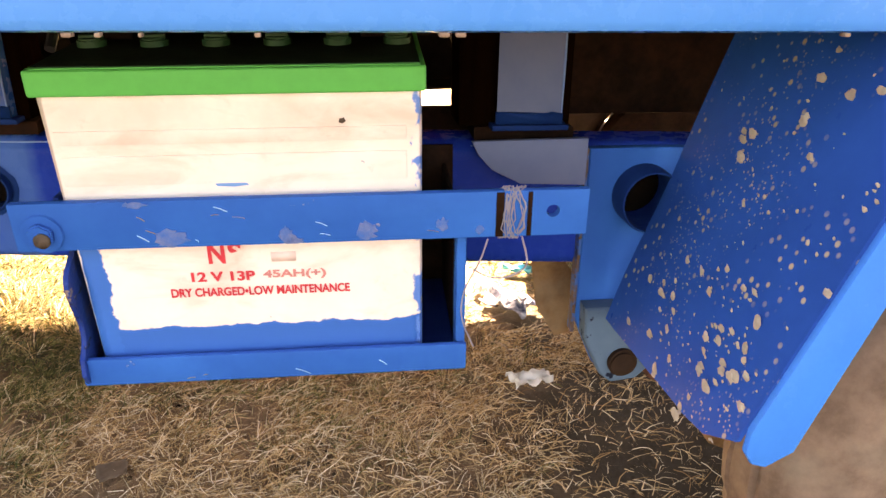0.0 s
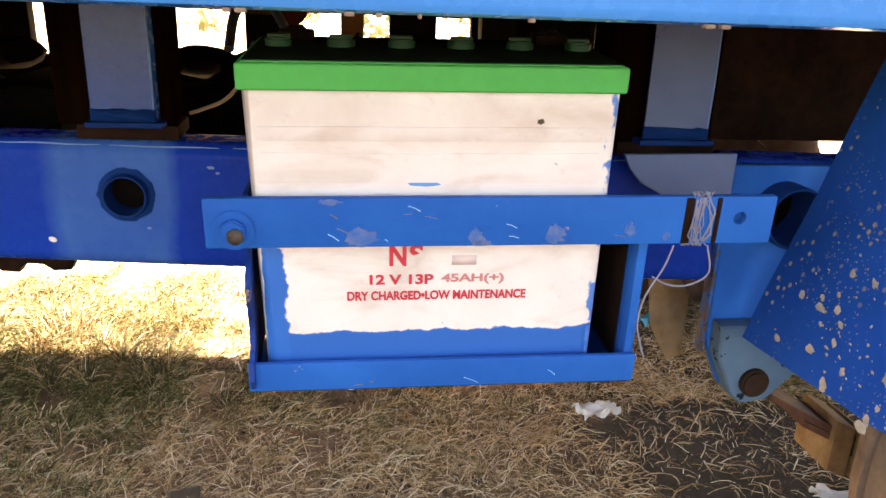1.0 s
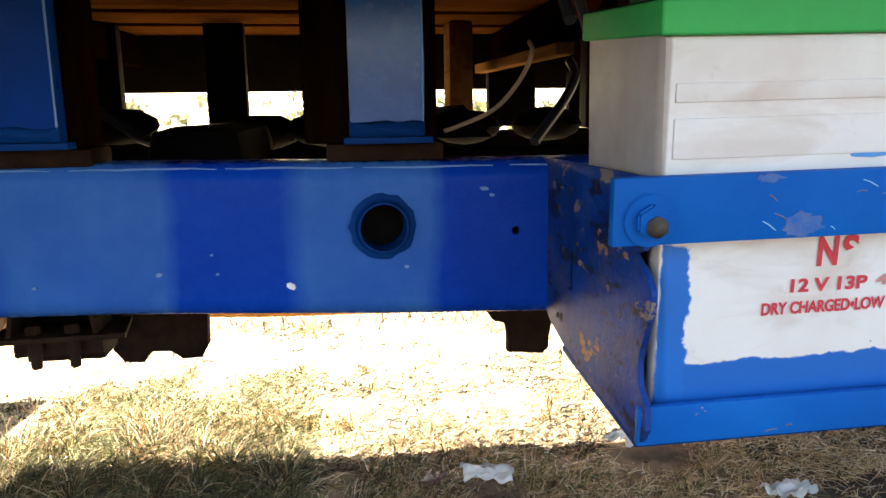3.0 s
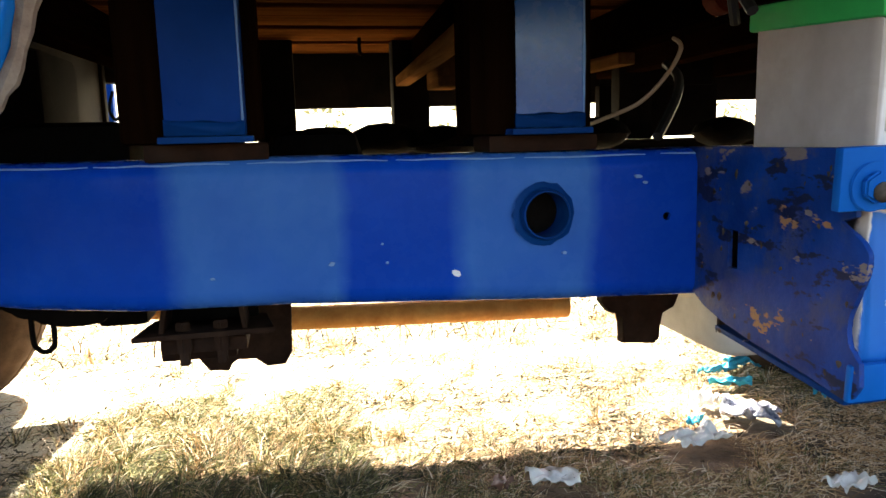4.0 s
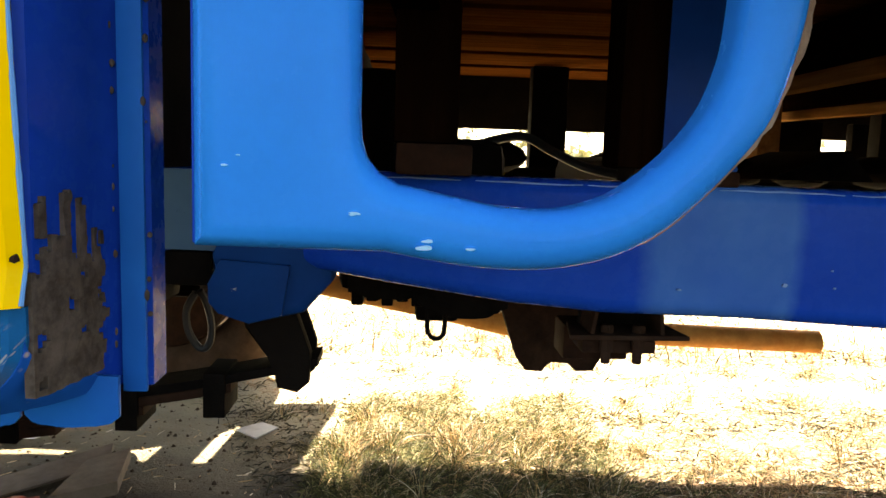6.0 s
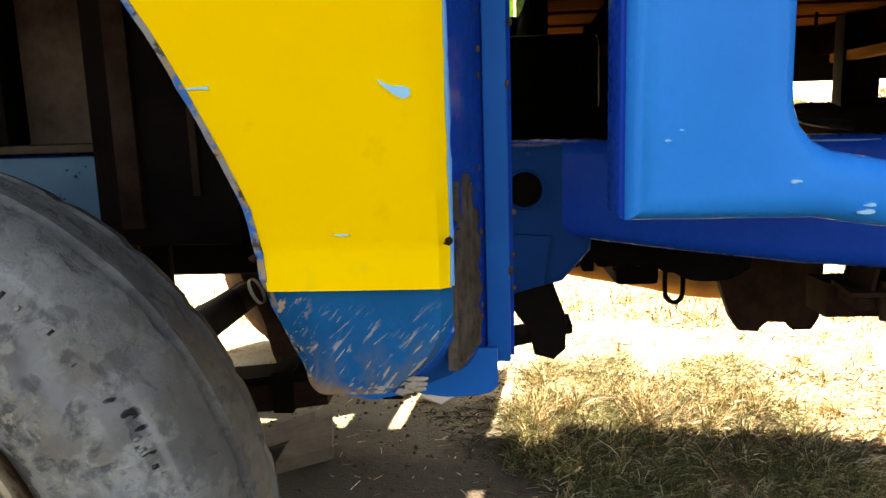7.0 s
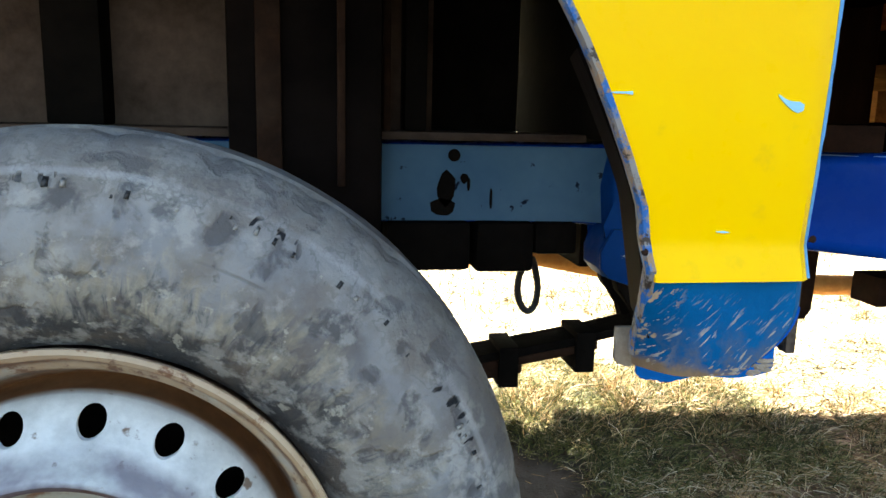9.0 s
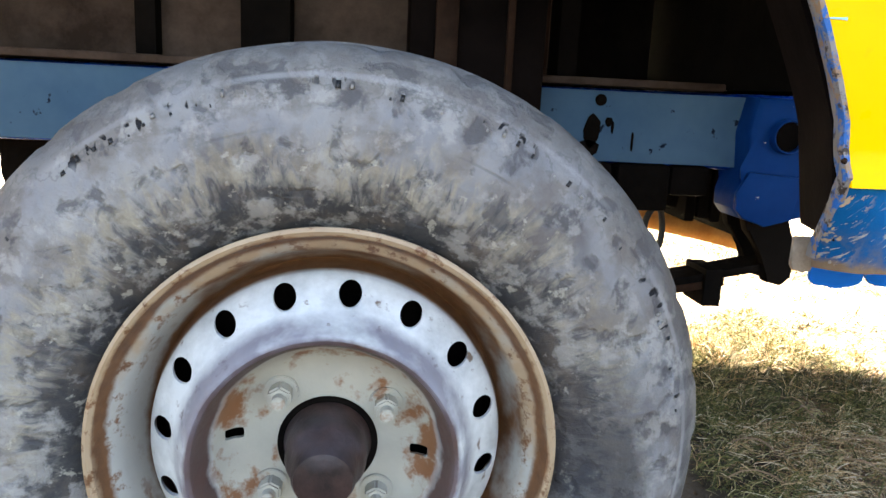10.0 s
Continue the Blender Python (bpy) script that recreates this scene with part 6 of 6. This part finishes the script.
# dark blocks added as far-side clutter, closing gaps against the light
for x0, x1, y, z0, z1 in [(-1.45, -1.04, 2.12, 0.70, 0.96), (0.02, 0.145, 1.95, 0.66, 0.80), (0.245, 0.60, 1.98, 0.66, 0.80), (0.90, 1.5, 1.9, 0.60, 0.80)]:
    link("far_bracket", box(x0, x1, y, y + 0.03, z0, z1, 0.004), M_BLACK, truck, "dark block closing a far-side gap")
for x, z in [(-0.52, 0.665), (-0.40, 0.67), (-0.28, 0.663), (-0.12, 0.668), (0.05, 0.672), (0.35, 0.668), (-0.78, 0.68)]:
    bm = bmesh.new()
    bmesh.ops.create_icosphere(bm, subdivisions=2, radius=0.05, matrix=Matrix.Translation((x, 1.55, z)) @ Matrix.Diagonal((1.5, 1, 0.7, 1)))
    for v in bm.verts:
        v.co += v.co.normalized() * 0.012 * noise.noise(v.co * 25)
    link("running_gear_lump", bm, M_BLACK, truck, "dark lump of running gear")

# ---- battery tray ----
TRAY = Matrix.Translation((-0.041, 0.510, 0.620)) @ pose(0, 0, 0, 4.0, -0.8, -2.0)


def tray_part(name, bm, material, label="", smooth=True):
    bmesh.ops.transform(bm, matrix=TRAY, verts=bm.verts)
    return link(name, bm, material, tray, label, smooth)


tray = truck
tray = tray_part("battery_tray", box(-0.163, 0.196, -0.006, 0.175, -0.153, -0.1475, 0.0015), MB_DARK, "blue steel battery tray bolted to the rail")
tray_part("tray_lip", box(-0.165, 0.196, -0.013, -0.007, -0.148, -0.119, 0.002), MB_WORN, "worn blue front lip of the battery tray")
tray_part("tray_upright", box(0.186, 0.195, -0.006, 0.020, -0.147, 0.0, 0.002), MB_WORN, "thin worn blue tray upright")
tray_part("tray_side", box(0.188, 0.192, 0.021, 0.17, -0.147, 0.0, 0.001), M_BROWN, "brown rusty tray side")
tray_part("tray_back", box(-0.16, 0.20, 0.172, 0.177, -0.15, 0.02, 0.001), M_BROWN, "dark brown tray back")
strap = tray_part("holding_strap", box(-0.190, 0.302, -0.017, -0.0085, -0.004, 0.040, 0.002), MB_WORN, "worn blue holding strap across the battery")
hole = cylinder((0.270, -0.012, 0.020), (0, 1, 0), 0.006, 0.06, 14)
bmesh.ops.transform(hole, matrix=TRAY, verts=hole.verts)
cut(strap, hole)
bm = cylinder((-0.166, -0.0180, 0.013), (0, 1, 0), 0.0175, 0.002, 24, 0.0008)
cylinder((-0.166, -0.0215, 0.013), (0, 1, 0), 0.0115, 0.006, 6, 0.0015, bm)
tray_part("strap_bolt", bm, MB_WORN, "blue painted bolt with washer")
tray_part("bolt_end", cylinder((-0.164, -0.0255, 0.010), (0, 1, 0), 0.0075, 0.004, 6, 0.001), M_CAKED, "rusty bolt end")
for x, z, w, h in [(-0.088, 0.0365, 0.008, 0.0030), (-0.062, 0.005, 0.013, 0.008), (0.036, 0.004, 0.006, 0.008), (0.042, -0.001, 0.007, 0.003), (0.105, 0.006, 0.008, 0.009), (0.172, 0.010, 0.005, 0.006), (0.205, 0.004, 0.004, 0.004)]:
    pts = [(x + w * math.cos(a) * (1 + 0.9 * noise.noise((a * 2.9, x * 50, 0))), max(-0.0035, min(0.0395, z + h * math.sin(a) * (1 + 0.9 * noise.noise((a * 3.3, z * 90, 3)))))) for a in [k * math.tau / 22 for k in range(22)]]
    tray_part("paint_chip", prism(pts, -0.0176, -0.0168, bevel=0), M_SCUFF)
# long scratches on the strap and lip
R = random.Random(14)
for i in range(16):
    x, z = R.uniform(-0.12, 0.19), R.choice((R.uniform(0.002, 0.036), R.uniform(-0.149, -0.125)))
    l, a = R.uniform(0.004, 0.016), R.uniform(-0.9, 0.2)
    y = -0.0172 if z > -0.05 else -0.0132
    tray_part("scratch", tube([(x, y, z), (x + l * 0.5 * math.cos(a), y, z + l * 0.5 * math.sin(a) + 0.0006), (x + l * math.cos(a), y, z + l * math.sin(a))], R.uniform(0.0002, 0.0005), 4), M_CHIP if R.random() < 0.6 else M_RUST_PALE)
# wound wire and its loose ends
w = []
for k in range(120):
    a = k * 0.81 + 0.35 * math.sin(k * 0.37)
    w.append((0.234 + 0.008 * math.sin(k * 0.53) + 0.004 * math.sin(k * 1.9), -0.0128 + 0.0075 * math.cos(a), 0.018 + 0.0255 * math.sin(a)))
tray_part("binding_wire", tube(w, 0.0005, 5), M_WHITEWIRE, "bare wire wound round the strap end")
for x0, x1 in ((0.219, 0.226), (0.247, 0.251)):
    tray_part("strap_rust", box(x0, x1, -0.0182, -0.0165, -0.003, 0.039, 0.0005), M_RUST, "rusty stripe under the wire")
tray_part("loose_wire", tube(curve([(0.243, -0.02, -0.004), (0.248, -0.022, -0.03), (0.232, -0.02, -0.043), (0.215, -0.015, -0.045), (0.200, -0.012, -0.038)], 6), 0.0009, 5), M_WHITEWIRE, "loose bare wire end")
tray_part("loose_wire", tube(curve([(0.212, -0.02, -0.004), (0.205, -0.022, -0.025), (0.192, -0.021, -0.055), (0.190, -0.02, -0.085), (0.202, -0.016, -0.12)], 6), 0.0009, 5), M_WHITEWIRE, "loose bare wire end")
# mottled side plate between rail and tray
edge = [(0.535, 0.602), (0.522, 0.596), (0.508, 0.587), (0.503, 0.578), (0.505, 0.566), (0.510, 0.553), (0.516, 0.540), (0.520, 0.527), (0.5185, 0.513), (0.512, 0.506), (0.506, 0.501)]
torn = [(y + 0.0022 * noise.noise((z * 170, 2, 0)), z) for y, z in dense(edge, 4)]
pts = [(0.745, 0.655), (0.517, 0.655), (0.517, 0.606)] + torn + [(0.505, 0.484), (0.515, 0.469), (0.530, 0.471), (0.56, 0.476), (0.632, 0.484), (0.68, 0.492), (0.711, 0.500), (0.735, 0.512), (0.745, 0.52)]
plate = link("tray_plate", prism(pts, -0.2020, -0.1975, "x", 0.001), MB_MOTTLED, truck, "mottled blue and rust side plate with a torn edge")
cut(plate, box(-0.25, -0.15, 0.657, 0.672, 0.545, 0.580, 0.0))
R = random.Random(21)
for i in range(34):
    y, z = R.uniform(0.52, 0.73), R.uniform(0.48, 0.648)
    s = R.uniform(0.0008, 0.0024)
    bm = bmesh.new()
    bmesh.ops.create_icosphere(bm, subdivisions=2, radius=s, matrix=Matrix.Translation((-0.2023, y, z)) @ Matrix.Diagonal((0.2, R.uniform(0.7, 1.6), R.uniform(0.8, 2.2), 1)))
    for v in bm.verts:
        v.co += Vector((0, noise.noise(v.co * 260), noise.noise(v.co * 250 + Vector((3, 0, 0))))) * s * 0.9
    link("rust_spot", bm, M_CAKED, plate)

# ---- battery ----
battery = holder("battery", TRAY, "cream plastic truck battery with green lid in a blue tray", "battery")
pts = [(-0.1490, -0.147), (0.1545, -0.147), (0.1560, 0.1265), (-0.1555, 0.1265)]
case = prism(pts, 0.0, 0.150, "y", 0.011, seg=4)
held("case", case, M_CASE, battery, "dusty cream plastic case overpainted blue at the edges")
for z0, z1 in ((0.048, 0.074), (0.084, 0.096)):
    held("moulding", box(-0.146, 0.142, -0.0016, 0.002, z0, z1, 0.0012), M_CASE, battery)
lid = box(-0.1585, 0.1590, -0.004, 0.154, 0.1250, 0.1465, 0.003, seg=3)
held("lid", lid, M_GREEN, battery, "green plastic lid")
held("lid_rim", box(-0.154, 0.154, 0.000, 0.006, 0.1455, 0.1475, 0.0008), M_GREEN, battery)
held("lid_top", box(-0.154, 0.1545, 0.004, 0.150, 0.1455, 0.1482, 0.001), M_LIDTOP, battery, "dirt-darkened top of the lid")
for k in range(6):
    x = -0.132 + 0.0540 * k
    bm = cylinder((x, 0.086, 0.146), (0, 0, 1), 0.0125, 0.019, 12, 0.002)
    box(x - 0.010, x + 0.010, 0.083, 0.089, 0.153, 0.158, 0.001, bm)
    held("vent_cap", bm, M_CAP, battery, "dark green vent cap")
for x, y in ((-0.12, 0.125), (0.12, 0.125)):
    bm = cylinder((x, y, 0.148), (0, 0, 1), 0.009, 0.026, 14, 0.002)
    box(x - 0.016, x + 0.016, y - 0.012, y + 0.012, 0.148, 0.157, 0.002, bm)
    held("terminal", bm, M_BROWN, battery, "corroded terminal clamp")


def lettering(text, x0, x1, z, height, shear=0.0, material=M_RED, keep=0.0):
    cu = bpy.data.curves.new("print", "FONT")
    cu.body = text
    cu.size = 1.0
    cu.shear = shear
    cu.offset = 0.035
    ob = bpy.data.objects.new("print", cu)
    scene.collection.objects.link(ob)
    dg = bpy.context.evaluated_depsgraph_get()
    dg.update()
    me = bpy.data.meshes.new_from_object(ob.evaluated_get(dg))
    bpy.data.objects.remove(ob)
    xs = [v.co.x for v in me.vertices]
    ys = [v.co.y for v in me.vertices]
    for v in me.vertices:
        u = (v.co.x - min(xs)) / (max(xs) - min(xs))
        w = (v.co.y - min(ys)) / (max(ys) - min(ys))
        v.co = (x0 + (x1 - x0) * u, -0.0011, z + height * w)
    if keep:
        # the lower part of the print is rubbed away
        bm = bmesh.new()
        bm.from_mesh(me)
        bmesh.ops.bisect_plane(bm, geom=[*bm.verts, *bm.edges, *bm.faces], plane_co=(x0, 0, z + height * keep), plane_no=(-0.35, 0, 1), clear_inner=True)
        bm.to_mesh(me)
        bm.free()
    me.materials.append(material)
    t = new("print", me)
    t.parent = battery
    t["label"] = "red printed lettering"
    return t


lettering("12 V 13P", -0.055, 0.002, -0.0470, 0.0100)
lettering("45AH(+)", 0.009, 0.066, -0.0475, 0.0105, 0.0, M_REDFADED)
lettering("DRY CHARGED\u2022LOW MAINTENANCE", -0.075, 0.087, -0.0625, 0.0092)
lettering("N", -0.0375, -0.0225, -0.0290, 0.0215)
lettering("S", -0.0195, -0.0075, -0.0290, 0.0215, keep=0.42)
# a word beside it is nearly gone
held("print_bar", box(0.018, 0.040, -0.0012, 0.0004, -0.0285, -0.0195, 0.0), M_REDGONE, battery, "nearly rubbed-away red print")
held("paint_smear", prism([(-0.022, 0.0475), (-0.012, 0.0492), (0.002, 0.0488), (0.006, 0.0462), (-0.006, 0.0448), (-0.020, 0.0458)], -0.0012, 0.0006, bevel=0), M_EDGEBLUE, battery, "pale blue paint smear")
held("fleck", prism([(0.086, 0.1025), (0.090, 0.1035), (0.0915, 0.1005), (0.0885, 0.0985), (0.0855, 0.0998)], -0.0012, 0.0006, bevel=0), M_CAKED, battery)

# ---- litter on the ground ----
def crumpled(name, x, y, w, d, h, turn, material, label, category, seed, n=14, fold=0.0, lift=0.012):
    R = random.Random(seed)
    bm = bmesh.new()
    rows = []
    base = ground_z(x, y) + lift
    for i in range(n + 1):
        row = []
        for k in range(n + 1):
            u, v = k / n - 0.5, i / n - 0.5
            edge = 1 + 0.28 * noise.noise((u * 3 + seed, v * 3, 0.5))
            px, py = u * w * edge, v * d * edge
            pz = h * (0.5 + 0.9 * noise.noise((u * 4 + seed * 1.7, v * 4, 2.0))) + 0.35 * h * noise.noise((u * 9, v * 9 + seed, 1)) + fold * abs(u) * w
            c, s = math.cos(turn), math.sin(turn)
            row.append(bm.verts.new((px * c - py * s, px * s + py * c, max(0.0, pz))))
        rows.append(row)
    for a, b in zip(rows, rows[1:]):
        for k in range(n):
            if a[k].co.length > 0.62 * max(w, d) and R.random() < 0.5:
                continue
            bm.faces.new((a[k], a[k + 1], b[k + 1], b[k]))
    geom = bmesh.ops.extrude_face_region(bm, geom=list(bm.faces))
    bmesh.ops.translate(bm, verts=[q for q in geom["geom"] if isinstance(q, bmesh.types.BMVert)], vec=(0, 0, 0.0012))
    ob = link(name, bm, material)
    for e in ob.data.edges:
        e.use_edge_sharp = False
    ob.location = (x, y, base)
    return tagged(ob, label, category)


crumpled("paper_scrap", 0.415, 1.20, 0.085, 0.05, 0.02, 0.2, M_PAPER, "crumpled white paper scrap on matted grass", "litter", 1)
crumpled("paper_scrap", -0.118, 1.360, 0.10, 0.06, 0.022, -0.25, M_PAPER, "torn white paper scrap on the grass", "litter", 2)
crumpled("plastic_bag", 0.245, 1.455, 0.135, 0.07, 0.028, 0.15, M_PAPER, "crumpled white plastic bag on sunlit grass", "litter", 3, 18)
crumpled("plastic_bag", 0.385, 1.64, 0.06, 0.05, 0.035, 0.9, M_PAPER, "small crumpled white plastic bag", "litter", 4, 10)
crumpled("foil_pouch", 0.435, 1.545, 0.13, 0.085, 0.035, -0.7, M_POUCH, "dark printed foil pouch beside a plastic bag", "litter", 5, 10)
crumpled("plastic_strip", 0.68, 1.89, 0.16, 0.03, 0.03, -0.2, M_BLUEPLASTIC, "torn light blue plastic strip in the grass", "litter", 6)
crumpled("plastic_strip", 0.72, 1.645, 0.10, 0.03, 0.03, 0.5, M_BLUEPLASTIC, "small light blue plastic strip", "litter", 7)
crumpled("plastic_strip", 0.29, 1.54, 0.05, 0.02, 0.02, 0.5, M_BLUEPLASTIC, "scrap of blue plastic beside a white bag", "litter", 8)
crumpled("plastic_strip", 0.55, 1.86, 0.12, 0.035, 0.03, 0.1, M_BLUEPLASTIC, "torn light blue plastic film in shaded grass", "litter", 21)
crumpled("plastic_strip", 0.52, 1.75, 0.10, 0.03, 0.025, -0.4, M_BLUEPLASTIC, "small torn light blue plastic film", "litter", 22)
crumpled("dead_leaf", 0.14, 1.66, 0.035, 0.025, 0.012, 0.5, M_LEAF, "curled dark brown dead leaf on pale grass", "leaf", 9, 6)
crumpled("dead_leaf", -0.225, 1.365, 0.05, 0.035, 0.02, 1.0, M_LEAF, "curled brown dead leaf beside torn paper", "leaf", 10, 6)
crumpled("dead_leaf", -0.383, 0.995, 0.055, 0.05, 0.006, 0.3, M_CARD, "round flat tan dead leaf on brown grass", "leaf", 12, 7)
crumpled("paper_scrap", 0.775, 0.90, 0.10, 0.03, 0.02, -0.5, M_PAPER, "long white paper scrap beside the rear wheel", "litter", 13)


def slab(name, pts, z0, z1, material, label, category, tilt=None):
    ob = link(name, prism(pts, z0, z1, "z", 0.001), material)
    return tagged(ob, label, category)


g = ground_z(-1.30, 1.78) + 0.006
slab("card", [(-1.355, 1.785), (-1.295, 1.728), (-1.255, 1.80), (-1.30, 1.835)], g, g + 0.004, M_GREYCARD, "small grey card lying flat on bare soil", "litter")
g = ground_z(-1.65, 1.5) + 0.008
bm = prism([(-1.765, 1.48), (-1.585, 1.62), (-1.56, 1.53), (-1.72, 1.40)], g, g + 0.005, "z", 0.001)
for v in bm.verts:
    v.co.z += 0.30 * max(0.0, (v.co.y - 1.48) * 0.4 + (v.co.x + 1.70) * 0.12)
box_card = link("cardboard_box", bm, M_CARD)
tagged(box_card, "flattened brown cardboard box on bare soil", "cardboard")
bm = prism([(-1.60, 1.52), (-1.535, 1.585), (-1.50, 1.42), (-1.60, 1.35)], g + 0.002, g + 0.03, "z", 0.002)
flap = link("flap", bm, M_CARD, box_card, "creased cardboard flap")
crumpled("newspaper", -1.87, 1.70, 0.17, 0.09, 0.012, 0.35, M_PAPER, "crumpled white newspaper sheet on soil", "litter", 16, 10)
crumpled("paper_scrap", -1.68, 1.36, 0.10, 0.04, 0.012, 0.2, M_REDPACK, "red and white torn packet on cardboard", "litter", 17, 7)
# twigs and straw
R = random.Random(31)
for i in range(14):
    x, y = R.uniform(-1.0, 0.6), R.uniform(0.95, 1.45)
    a, l = R.uniform(0, math.tau), R.uniform(0.05, 0.12)
    p = [(x + l * t * math.cos(a + 0.5 * t), y + l * t * math.sin(a + 0.5 * t), ground_z(x, y) + 0.012 + 0.015 * math.sin(t * 3)) for t in (0, 0.25, 0.5, 0.75, 1.0)]
    tagged(link("straw", tube(p, 0.0016, 5), M_WIRE), "long pale straw lying on the ground", "straw", "straws on the ground")
